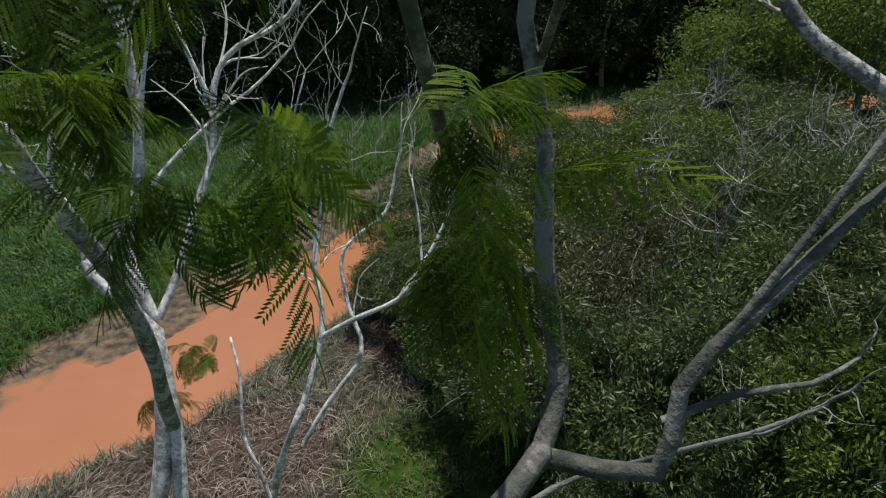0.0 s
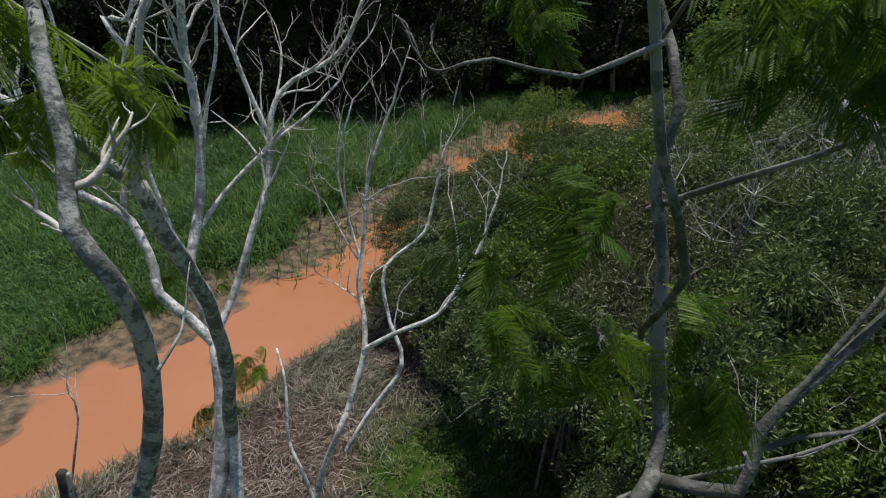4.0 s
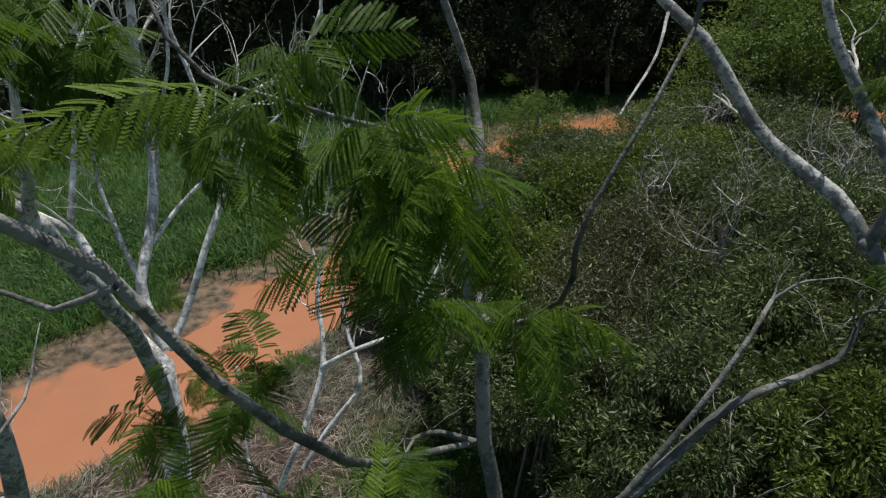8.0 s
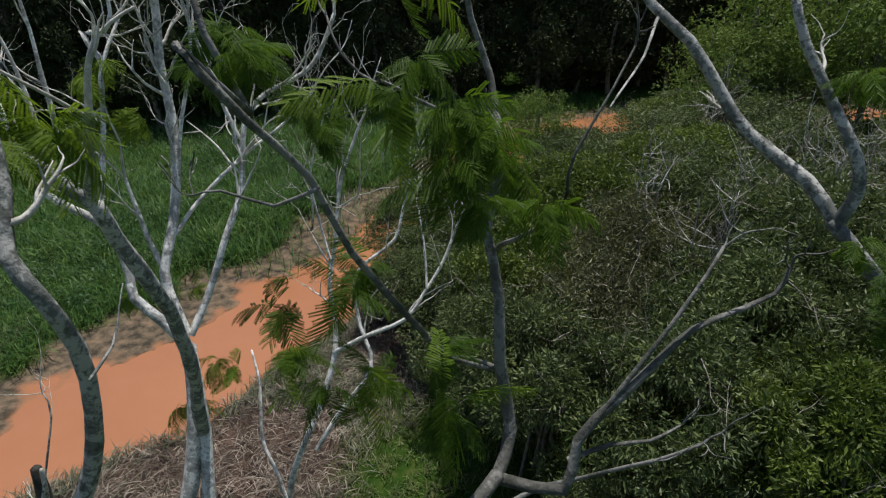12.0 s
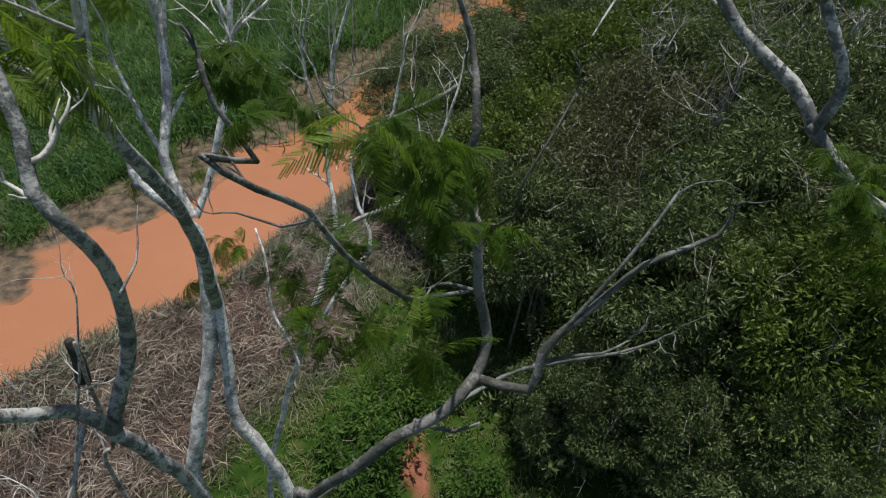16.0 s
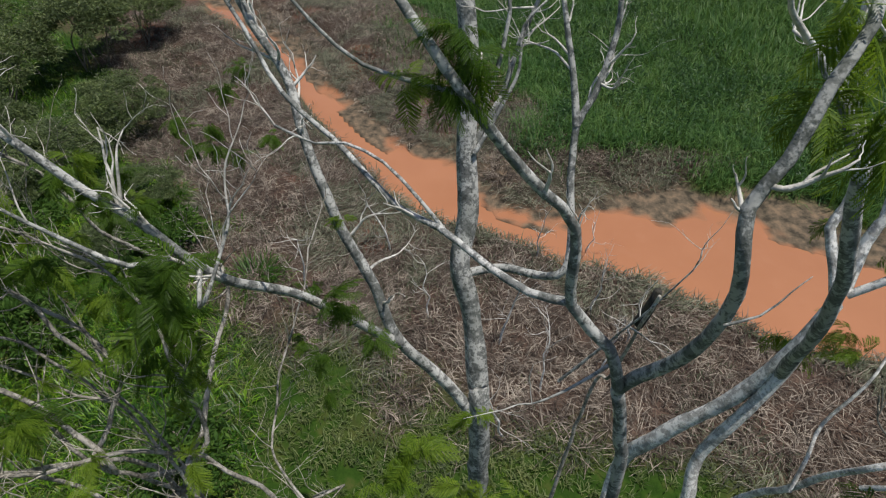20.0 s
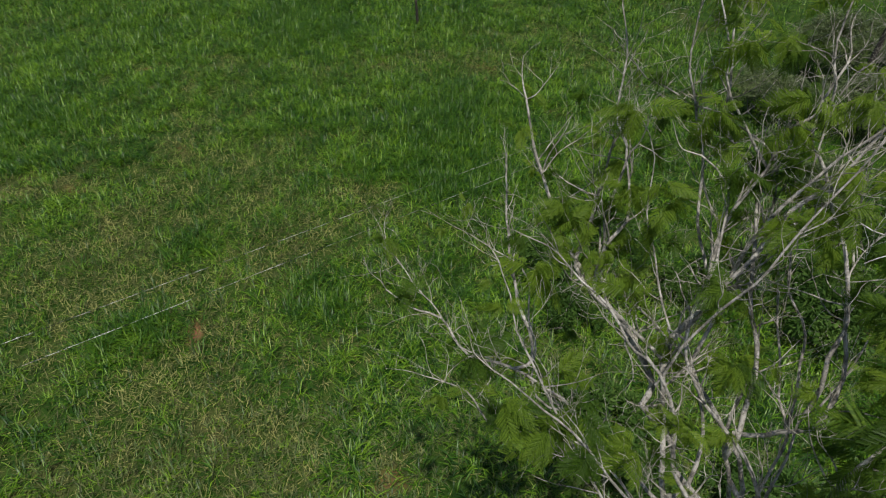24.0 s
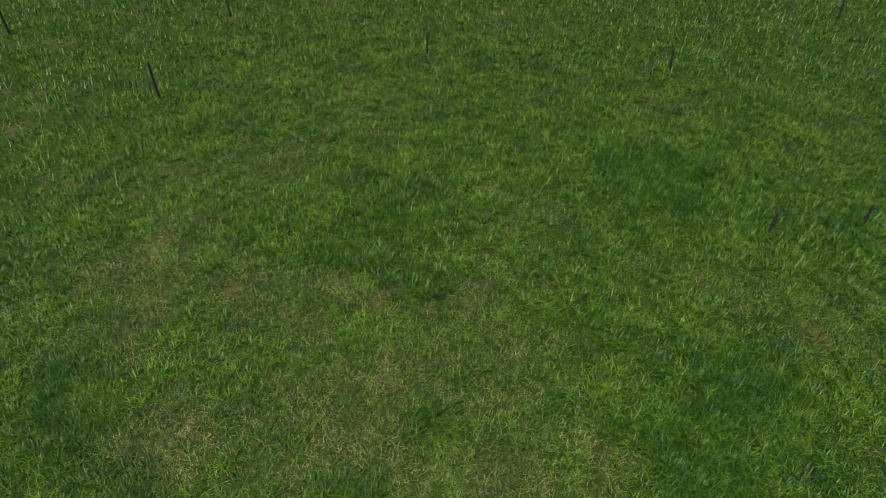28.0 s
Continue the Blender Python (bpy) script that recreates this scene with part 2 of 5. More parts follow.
def tube(points, r0, r1, sides=7, step=0.08, lump=0.08, seed=0, wave=0.0):
    """A tapered tube along a smooth curve through the points."""
    p = np.asarray(points, float)
    q = np.vstack([2 * p[0] - p[1], p, 2 * p[-1] - p[-2]])
    out = []
    for i in range(1, len(q) - 2):
        n = max(2, int(np.linalg.norm(q[i + 1] - q[i]) / step))
        for s in np.arange(n) / n:
            a, b_, c_, d_ = q[i - 1], q[i], q[i + 1], q[i + 2]
            out.append(0.5 * (2 * b_ + (c_ - a) * s + (2 * a - 5 * b_ + 4 * c_ - d_) * s * s + (3 * b_ - a - 3 * c_ + d_) * s**3))
    c = np.vstack(out + [p[-1]])
    if wave:
        s = np.arange(len(c)) * step
        ease = np.minimum(1, np.minimum(np.arange(len(c)), np.arange(len(c))[::-1]) / 3.0)
        c = c + wave * ease[:, None] * np.stack([vnoise(s, 0 * s + seed, 5.0, k) for k in (51, 52, 53)], 1)
    n = len(c)
    tan = np.gradient(c, axis=0)
    tan /= np.linalg.norm(tan, axis=1)[:, None] + 1e-9
    ref = np.array([1.0, 0.2, 0.1]) if abs(tan[0][0]) < 0.8 else np.array([0.1, 1.0, 0.2])
    e1 = np.cross(tan, ref)
    e1 /= np.linalg.norm(e1, axis=1)[:, None] + 1e-9
    e2 = np.cross(tan, e1)
    run = np.r_[0, np.cumsum(np.linalg.norm(np.diff(c, axis=0), axis=1))]
    k = run / run[-1]
    ang = np.arange(sides) * 2 * np.pi / sides
    rad = (r0 + (r1 - r0) * k)[:, None] * (1 + lump * vnoise(run[:, None] * 9 + seed, ang[None] * 1.3, 1.0, 3) + 1.2 * lump * vnoise(run[:, None] * 3 + seed, 0 * ang[None], 1.0, 5))
    v = c[:, None] + rad[..., None] * (np.cos(ang)[None, :, None] * e1[:, None] + np.sin(ang)[None, :, None] * e2[:, None])
    i, j = np.meshgrid(np.arange(n - 1), np.arange(sides), indexing="ij")
    a = (i * sides + j).ravel()
    b_ = (i * sides + (j + 1) % sides).ravel()
    f = np.stack([a, b_, b_ + sides, a + sides], 1)
    v = np.vstack([v.reshape(-1, 3), c[-1] + tan[-1] * r1])
    cap = np.array([[(n - 1) * sides + j, (n - 1) * sides + (j + 1) % sides, len(v) - 1, len(v) - 1] for j in range(sides)])
    return v, f, cap[:, :3], c, tan, run


def join(pieces):
    """Join (verts, faces) pairs with faces of one size."""
    vs, fs, o = [], [], 0
    for v, f in pieces:
        vs.append(v)
        fs.append(np.asarray(f) + o)
        o += len(v)
    return np.vstack(vs), np.vstack(fs)


def tube_mesh(name, points, r0, r1, mat, **kw):
    v, f, cap, *_ = tube(points, r0, r1, **kw)
    tri = np.vstack([f[:, [0, 1, 2]], f[:, [0, 2, 3]], cap])
    me = bulk(name, v, tri, mat)
    me.polygons.foreach_set("use_smooth", np.ones(len(tri), bool))
    return me


# ---- terrain ----
# The stream's middle line and half width.
STREAM = np.array([(-29, -3.1, 0.1), (-27, -2.2, 0.2), (-22, 0.1, 0.3), (-17.5, 1.15, 0.35), (-14.6, 2.0, 0.55), (-12.9, 2.9, 0.95),
                   (-11.3, 3.6, 0.75), (-10.1, 4.5, 0.5), (-9.1, 5.8, 0.65), (-8.3, 7.5, 1.4), (-7.2, 9.1, 1.75), (-5.8, 10.6, 1.75), (-4.7, 12.3, 1.8),
                   (-3.6, 14.4, 1.5), (-2.3, 17.0, 1.3), (-0.8, 20.0, 1.3), (0.9, 23.3, 1.5), (3.0, 26.6, 1.5), (6.2, 29.3, 1.7), (10, 31, 1.6), (16, 32, 1.5), (60, 34, 1.5)])
LEVEL = -0.6


def bank(x, y):
    """Distance outside the water's edge (negative in the stream), and the side: 1 for the far (north) bank, -1 for the near one."""
    x, y = np.asarray(x, float), np.asarray(y, float)
    best = np.full(x.shape, 1e9)
    edge, side = np.full(x.shape, 1e9), np.ones(x.shape)
    for (ax, ay, aw), (bx, by, bw) in zip(STREAM[:-1], STREAM[1:]):
        dx, dy = bx - ax, by - ay
        s = np.clip(((x - ax) * dx + (y - ay) * dy) / (dx * dx + dy * dy), 0, 1)
        d = np.hypot(x - ax - s * dx, y - ay - s * dy)
        near = d < best
        best = np.where(near, d, best)
        edge = np.where(near, d - (aw + s * (bw - aw)), edge)
        side = np.where(near, np.sign(dx * (y - ay) - dy * (x - ax)), side)
    edge = edge + 0.22 * vnoise(x, y, 0.9, 1) + 0.12 * vnoise(x, y, 2.6, 2)
    return edge, side


def height(x, y):
    e, side = bank(x, y)
    north = -0.22 + 0.10 * vnoise(x, y, 0.25, 4)
    south = -0.22 + 0.22 * smooth(e, 3.0, 8.0)
    land = np.where(side > 0, north, south) + 0.05 * vnoise(x, y, 0.8, 6) + 0.02 * vnoise(x, y, 3.0, 7)
    near = LEVEL - 0.02 + (land - LEVEL) * smooth(e, 0.0, 0.55)
    flat = LEVEL - 0.004 + 0.09 * np.clip((e + 0.6) / 1.5, 0, 1) + 0.055 * vnoise(x, y, 0.9, 8) + 0.026 * vnoise(x, y, 3.3, 18)
    far = flat + (land - flat) * smooth(e, 1.1, 2.3)
    bed = LEVEL - 0.05 + (np.maximum(e, -1.4) + 0.5) * 0.35
    return np.where(side > 0, np.where(e < -0.6, np.minimum(bed, flat), far), np.where(e < 0, LEVEL - 0.03 + np.maximum(e, -1.0) * 0.45, near))


def matted(x, y):
    """Where the dead reeds lie."""
    e, side = bank(x, y)
    w = 5.5 + 0.9 * vnoise(x, y, 0.5, 9) + 0.6 * vnoise(x, y, 1.6, 10)
    near = (side < 0) * smooth(e, 0.1, 0.5) * (1 - smooth(e, w - 1.3, w + 0.5)) * (1 - smooth(x + 0.5 * vnoise(x, y, 0.7, 11) - np.interp(y, (4.0, 5.0, 8.0, 11.0, 14.0), (-4.2, -3.2, -1.5, -0.4, -0.4)), -0.5, 0.5))
    w2 = 2.2 + 0.5 * vnoise(x, y, 0.6, 12) + np.minimum(3.5, 0.45 * np.maximum(0, -12 - x))
    far = (side > 0) * smooth(e, 0.2, 0.7) * (1 - smooth(e, w2 - 0.4, w2 + 0.4)) * smooth(-x, 10.0, 10.8) * smooth(x, -36.0, -30.0)
    return np.maximum(near, far)


def muddy(x, y):
    e, side = bank(x, y)
    w = 1.3 + 0.5 * vnoise(x, y, 0.8, 13)
    return np.where(side > 0, 1 - smooth(e, w - 0.3, w + 0.3), 1 - smooth(e, 0.15, 0.45))


def bare(x, y):
    """Red earth: the little path and scattered spots."""
    path = np.abs(x - (-0.42 + 0.25 * (4.4 - y))) + 0.15 * vnoise(x, y, 2.5, 14)
    p = (1 - smooth(path, 0.10, 0.28)) * smooth(y, 3.0, 3.5) * (1 - smooth(y, 4.7, 5.1))
    e, side = bank(x, y)
    spots = smooth(vnoise(x, y, 0.9, 15) + 0.4 * vnoise(x, y, 3.0, 16), 1.12, 1.3) * (side < 0) * (e > 2)
    for px, py, pr in ((5.95, -13.7, 0.30), (3.5, -15.0, 0.35), (0.73, -10.2, 0.35), (-0.32, -4.35, 0.40), (10.5, -12.6, 0.25), (-6.0, -17.6, 0.3)):
        spots = np.maximum(spots, 0.45 - 0.45 * smooth(np.hypot(x - px, y - py) / pr + 0.7 * vnoise(x, y, 3.0, 19), 0.2, 0.9))
    upper = smooth(vnoise(x, y, 0.7, 17), 0.45, 0.8) * matted(x, y) * (x < -8)
    return np.maximum(np.maximum(p, 0.8 * spots), 0.7 * upper)


def axis(lo, hi, step, far):
    inner = np.arange(lo, hi + step / 2, step)
    out = np.cumsum(step * 1.35 ** np.arange(1, 26))
    out = out[out < far]
    return np.r_[(lo - out)[::-1], inner, hi + out]


xs, ys = axis(-26, 22, 0.2, 600), axis(-40, 36, 0.2, 600)
xs = np.unique(np.r_[xs, np.arange(-17, 1, 0.1)].round(4))
ys = np.unique(np.r_[ys, np.arange(1, 19, 0.1)].round(4))
gx, gy = np.meshgrid(xs, ys)
gz = height(gx, gy)
nx, ny = len(xs), len(ys)
i, j = np.meshgrid(np.arange(ny - 1), np.arange(nx - 1), indexing="ij")
a = (i * nx + j).ravel()
me = bulk("ground", np.stack([gx.ravel(), gy.ravel(), gz.ravel()], 1), np.stack([a, a + 1, a + nx + 1, a + nx], 1), GROUND)
zone = me.color_attributes.new("zone", "FLOAT_COLOR", "POINT")
zone.data.foreach_set("color", np.stack([matted(gx, gy).ravel(), muddy(gx, gy).ravel(), bare(gx, gy).ravel(), 1 - smooth(gz.ravel() - LEVEL, 0.002, 0.024)], 1).astype(np.float32).ravel())
me.polygons.foreach_set("use_smooth", np.ones(len(a), bool))
tagged(new("ground", me), "grassy farmland ground with muddy banks and red earth", "ground", "", "structure")

line = STREAM
offs = []
for k in range(len(line)):
    d = line[min(k + 1, len(line) - 1), :2] - line[max(k - 1, 0), :2]
    d = np.array([-d[1], d[0]]) / np.hypot(*d)
    offs.append((line[k, :2] + d * (line[k, 2] + 1.6), line[k, :2] - d * (line[k, 2] + 1.0)))
v = [(*p, LEVEL) for pair in offs for p in pair]
f = [(2 * k, 2 * k + 1, 2 * k + 3, 2 * k + 2) for k in range(len(line) - 1)]
tagged(new("water", bulk("water", v, f, WATER)), "opaque orange muddy stream water", "stream", "", "structure")


# ---- grass ----
def blades(name, x, y, tall, wide, mat, label, lie=0.0, bend=0.6, tri=False, turn=None):
    """Grass blades, each a bent strip of its own; lie 0: upright, 1: flat on the ground."""
    n = len(x)
    z = height(x, y) - 0.01
    turn = rng.uniform(0, 2 * np.pi, n) if turn is None else turn + rng.normal(0, 0.5, n)
    d = np.stack([np.cos(turn), np.sin(turn), np.zeros(n)], 1)
    s = np.stack([-np.sin(turn), np.cos(turn), np.zeros(n)], 1)
    tall = tall * rng.uniform(0.55, 1.25, n)
    wide = wide * rng.uniform(0.7, 1.3, n)
    lean = np.clip(lie + rng.normal(0, 0.12, n), 0, 1.0) * (np.pi / 2) * 0.97 + rng.uniform(0.0, 0.8, n) * (1 - lie)
    up = np.array([0, 0, 1.0])
    base = np.stack([x, y, z + lie * rng.uniform(0.0, 0.16, n)], 1)
    mid = base + (tall * 0.55)[:, None] * (np.sin(lean)[:, None] * d + np.cos(lean)[:, None] * up)
    l2 = np.minimum(lean + bend * rng.uniform(0.4, 1.6, n), 2.0)
    tip = mid + (tall * 0.5)[:, None] * (np.sin(l2)[:, None] * d + np.cos(l2)[:, None] * up)
    w = wide[:, None] * s / 2
    o = np.arange(n)[:, None]
    if tri:
        v = np.stack([base - w, base + w, tip], 1).reshape(-1, 3)
        fs = o * 3 + np.array([0, 1, 2])
    else:
        v = np.stack([base - w * 0.7, base + w * 0.7, mid - w, mid + w, tip], 1).reshape(-1, 3)
        o = o * 5
        fs = np.concatenate([o + np.array([0, 1, 3]), o + np.array([0, 3, 2]), o + np.array([2, 3, 4])])
    return tagged(new(name, bulk(name, v, fs, mat)), label, "grass", "", "stuff")


def scatter(n, x0, x1, y0, y1, keep):
    x, y = rng.uniform(x0, x1, n), rng.uniform(y0, y1, n)
    ok = rng.uniform(0, 1, n) < keep(x, y)
    return x[ok], y[ok]


def tufts(x, y, per, spread):
    """Points gathered round each centre, and the way outward from it."""
    dx, dy = rng.normal(0, 1, (2, len(x) * per)) * np.repeat(spread * rng.uniform(0.6, 1.5, len(x)), per)
    return np.repeat(x, per) + dx, np.repeat(y, per) + dy, np.arctan2(dy, dx)


def green(x, y):
    e, side = bank(x, y)
    return (side < 0) * (e > 0.5) * (1 - matted(x, y)) * (1 - 0.93 * bare(x, y))


def nearness(x, y):
    """One in the close-grown pasture round the trees, fading out beyond."""
    return smooth(y + 1.5 * vnoise(x, y, 0.3, 34), -38.0, -22.0) * smooth(x, -17.0, -9.0) * (1 - smooth(x, 15.0, 25.0))


# Rank and thin patches of the pasture: middle and radius.
RANK = [(7.7, -17.2, 1.3), (11.9, -7.8, 1.4), (11.4, -6.2, 1.2), (4.1, -8.4, 0.6), (-4.4, -14.8, 1.5), (-1.1, -12.3, 0.5), (8.9, -5.8, 0.9), (-3.5, -12.1, 1.5),
        (2.7, -10.8, 0.7), (-0.8, -23.0, 2.2), (0.3, -8.4, 0.7), (7.2, -5.5, 0.9), (8.5, -15.6, 1.0), (1.2, -3.6, 0.7), (5.6, -3.5, 1.1), (7.2, -3.7, 1.2)]
THIN = [(3.5, -15.0, 0.8), (5.9, -13.7, 0.7), (12.2, -9.8, 1.2), (13.4, -11.8, 1.3), (13.3, -18.8, 1.4), (5.4, -10.2, 2.2), (0.7, -10.2, 0.8), (10.4, -12.6, 1.1),
        (-0.9, -11.5, 0.7), (8.8, -7.7, 1.5), (4.4, -12.2, 1.4), (-6.0, -17.7, 1.1), (-0.3, -4.4, 0.6), (1.7, -4.8, 1.3), (3.2, -6.6, 1.8)]


def patches(x, y, spots):
    x, y = x + 0.35 * vnoise(x, y, 0.9, 35), y + 0.35 * vnoise(x, y, 0.9, 36)
    best = np.zeros(np.shape(x))
    for px, py, pr in spots:
        best = np.maximum(best, np.exp(-((x - px) ** 2 + (y - py) ** 2) / (pr * pr)))
    return best


def vigour(x, y):
    """How rank the pasture grows: 0 thin and dry, 1 lush."""
    worn = 0.16 * smooth(y, -16.0, -12.0) * smooth(x, -1.5, 1.5)
    v = 0.56 - worn + 0.6 * patches(x, y, RANK) - 0.5 * patches(x, y, THIN) + 0.22 * vnoise(x, y, 0.33, 21) + 0.22 * vnoise(x, y, 1.2, 22) + 0.16 * vnoise(x, y, 3.5, 33)
    return np.clip(v, 0, 1)


def tussock(x, y):
    return vnoise(x, y, 4.6, 37) + 0.5 * vnoise(x, y, 9.5, 38)


def greyer(x, y):
    """Where the fallen reeds are still grey-green: in patches, and towards the water."""
    return smooth(vnoise(x, y, 0.55, 46) + 0.6 * vnoise(x, y, 1.6, 47) - 0.10 * (bank(x, y)[0] - 2.0), 0.05, 0.45)


def near_pasture(x, y):
    return green(x, y) * (0.42 + 0.58 * vigour(x, y)) * np.clip(0.50 + 1.1 * tussock(x, y), 0.04, 1)


def drier(x, y):
    return green(x, y) * np.clip(0.85 * (1 - vigour(x, y)) ** 1.8, 0.04, 1)


x, y = scatter(1700000, -17, 25, -36, -1.5, lambda x, y: near_pasture(x, y) * nearness(x, y))
blades("pasture_grass", x, y, (0.16 + 0.11 * vigour(x, y)) * np.clip(1.05 + 0.75 * tussock(x, y), 0.45, 1.9), 0.0165, PASTURE, "lush green pasture grass with olive and dry patches", lie=0.3, bend=1.0, tri=True)
x, y = scatter(800000, -17, 25, -36, -1.5, lambda x, y: drier(x, y) * nearness(x, y))
blades("dry_grass", x, y, 0.20, 0.0135, DRY, "straw-coloured dry grass in thin pasture patches", lie=0.4, bend=0.6, tri=True)
x, y = scatter(40000, -17, 25, -36, -1.5, lambda x, y: nearness(x, y) * green(x, y) * np.clip(1.5 * vigour(x, y) - 0.45, 0.03, 1) * (1 - 0.9 * smooth(patches(x, y, RANK), 0.15, 0.6)))
x, y, out = tufts(x, y, 16, 0.065)
blades("grass_tufts", x, y, 0.36, 0.0155, PASTURE, "thick arching tufts of green pasture grass", lie=0.35, bend=1.0, turn=out)
x, y = scatter(15000, -14, 18, -30, -1.5, lambda x, y: green(x, y) * np.maximum(smooth(patches(x, y, RANK), 0.1, 0.6), 0.10 * smooth(tussock(x, y + 40), 0.3, 0.9)))
x, y, out = tufts(x, y, 22, 0.10)
blades("lush_clumps", x, y, 0.38, 0.015, LUSH, "rank dark green grass clumps in the pasture", lie=0.3, bend=1.0, turn=out)
x, y = scatter(420000, -34, 44, -64, -21, lambda x, y: near_pasture(x, y) * (1 - 0.9 * nearness(x, y)))
blades("far_pasture_grass", x, y, 0.36, 0.045, PASTURE, "distant green pasture grass", tri=True)
x, y = scatter(8000, -34, 44, -60, -21, lambda x, y: (1 - nearness(x, y)) * np.clip(0.5 + vnoise(x, y, 0.3, 30), 0, 1))
x, y, out = tufts(x, y, 16, 0.12)
blades("far_grass_tufts", x, y, 0.32, 0.02, PASTURE, "thick tufts of distant pasture grass", lie=0.15, bend=1.0, tri=True, turn=out)
x, y = scatter(34000, -34, 44, -60, -27, lambda x, y: drier(x, y) * (1 - nearness(x, y)))
blades("far_dry_grass", x, y, 0.34, 0.03, DRY, "dry straw-coloured grass in the distant pasture", lie=0.3, tri=True)
x, y = scatter(70000, 17, 46, -22, 4, near_pasture)
blades("side_pasture_grass", x, y, 0.42, 0.04, PASTURE, "green pasture grass farther off", tri=True)
x, y = scatter(110000, -34, -11, -24, -5, near_pasture)
blades("west_pasture_grass", x, y, 0.30, 0.02, PASTURE, "green pasture grass near the reed bank", tri=True)
x, y = scatter(300000, -13, 6, -6, 9, near_pasture)
blades("lawn_under_trees", x, y, 0.19, 0.014, WEED, "green grass growing under the slender trees", bend=1.0)
x, y = scatter(90000, -24, 8, 3.5, 14, lambda x, y: (1 - 0.95 * matted(x, y)) * np.clip(1 - 1.15 * muddy(x, y), 0, 1) * (bank(x, y)[1] > 0))
blades("meadow_grass", x, y, 0.55 + 0.2 * vnoise(x, y, 0.4, 24), 0.017, MEADOW, "tall dark green meadow grass on the far bank", bend=0.7)
x, y = scatter(2600, -24, 6, 4, 24, lambda x, y: (1 - 0.95 * matted(x, y)) * np.clip(1 - 1.2 * muddy(x, y), 0, 1) * (bank(x, y)[1] > 0))
x, y, out = tufts(x, y, 26, 0.14)
blades("meadow_tufts", x, y, 0.62, 0.02, MEADOW, "rank arching grass clumps in the far meadow", lie=0.08, bend=0.9, turn=out)
x, y = scatter(130000, -30, 12, 14, 34, lambda x, y: (1 - 0.9 * muddy(x, y)) * (bank(x, y)[1] > 0))
blades("far_meadow_grass", x, y, 0.65 + 0.25 * vnoise(x, y, 0.3, 25), 0.03, MEADOW, "tall rank meadow grass before the forest", bend=0.6)
x, y = scatter(200000, -24, 3, -2, 20, lambda x, y: (bank(x, y)[1] < 0) * np.exp(-((bank(x, y)[0] - 0.45) / 0.28) ** 2) * 0.8)
blades("bank_sedge", x, y, 0.36, 0.016, SEDGE, "grey-green sedge fringe along the muddy bank", bend=1.0)
x, y = scatter(460000, -34, 0, -6, 14, lambda x, y: 0.75 * matted(x, y) * np.clip(0.72 + 0.7 * vnoise(x, y, 2.2, 42), 0.10, 1) * (1 - 0.75 * greyer(x, y)))
blades("dead_reeds", x, y, 0.34, 0.0115, STRAW, "matted dead brown reeds lying on the bank", lie=0.86, bend=0.35, turn=3.0 * vnoise(x, y, 0.6, 43) + rng.normal(0, 0.8, len(x)))
x, y = scatter(260000, -26, 0, -5, 14, lambda x, y: 0.8 * matted(x, y) * greyer(x, y))
blades("grey_reeds", x, y, 0.38, 0.012, ASHEN, "swathes of bent grey-green reeds on the bank", lie=0.72, bend=0.7, turn=3.0 * vnoise(x, y, 0.6, 43))
x, y = scatter(1500, -26, 0, -5, 14, lambda x, y: matted(x, y))
x, y, out = tufts(x, y, 30, 0.10)
blades("reed_tussocks", x, y, 0.34, 0.014, STRAW, "collapsed tussocks of dead brown reeds", lie=0.55, bend=0.9, turn=out)
x, y, out = tufts(np.array([-10.3, -10.1, -9.3, -12.2, -12.5, -8.4]), np.array([-4.2, -4.5, -1.3, -3.5, -3.1, -3.0]), 260, 0.22)
blades("sedge_tussocks", x, y, 0.55, 0.016, LUSH, "dark green arching sedge tussocks among dead reeds", lie=0.25, bend=1.1, turn=out)
x, y = scatter(110000, -24, 0, -5, 13, lambda x, y: (matted(x, y) > 0.05) * np.clip(smooth(vnoise(x, y, 0.7, 26) + 0.5 * vnoise(x, y, 2.3, 45) + 0.12 * bank(x, y)[0], 0.1, 0.75) + np.exp(-((x + 8.3) ** 2 + (y - 1.1) ** 2) / 1.7), 0, 1))
blades("bank_weeds", x, y, 0.22, 0.011, SEDGE, "thin olive weeds among dead reeds", bend=0.8)


# ---- leaves ----
def leaf_cloud(centres, radii, count, size, droop=0.3, flat=0.75, slim=0.17):
    """Pointed leaves in many clumps: two folded triangles each."""
    k = rng.integers(0, len(centres), count)
    u = rng.normal(size=(count, 3))
    u /= np.linalg.norm(u, axis=1)[:, None]
    r = rng.uniform(0.35, 1.0, count) ** 0.5
    p = centres[k] + u * (radii[k] * r)[:, None] * np.array([1, 1, flat])
    d = u + rng.normal(0, 0.6, (count, 3))
    d[:, 2] -= droop
    d /= np.linalg.norm(d, axis=1)[:, None]
    s = np.cross(d, rng.normal(size=(count, 3)))
    s /= np.linalg.norm(s, axis=1)[:, None]
    nrm = np.cross(d, s)
    ln = size * rng.uniform(0.6, 1.3, count)[:, None]
    w = ln * slim
    v = np.stack([p, p + d * ln * 0.45 + s * w + nrm * w * 0.35, p + d * ln, p + d * ln * 0.45 - s * w + nrm * w * 0.35], 1).reshape(-1, 3)
    o = np.arange(count)[:, None] * 4
    return v, np.concatenate([o + np.array([0, 1, 2]), o + np.array([0, 2, 3])])


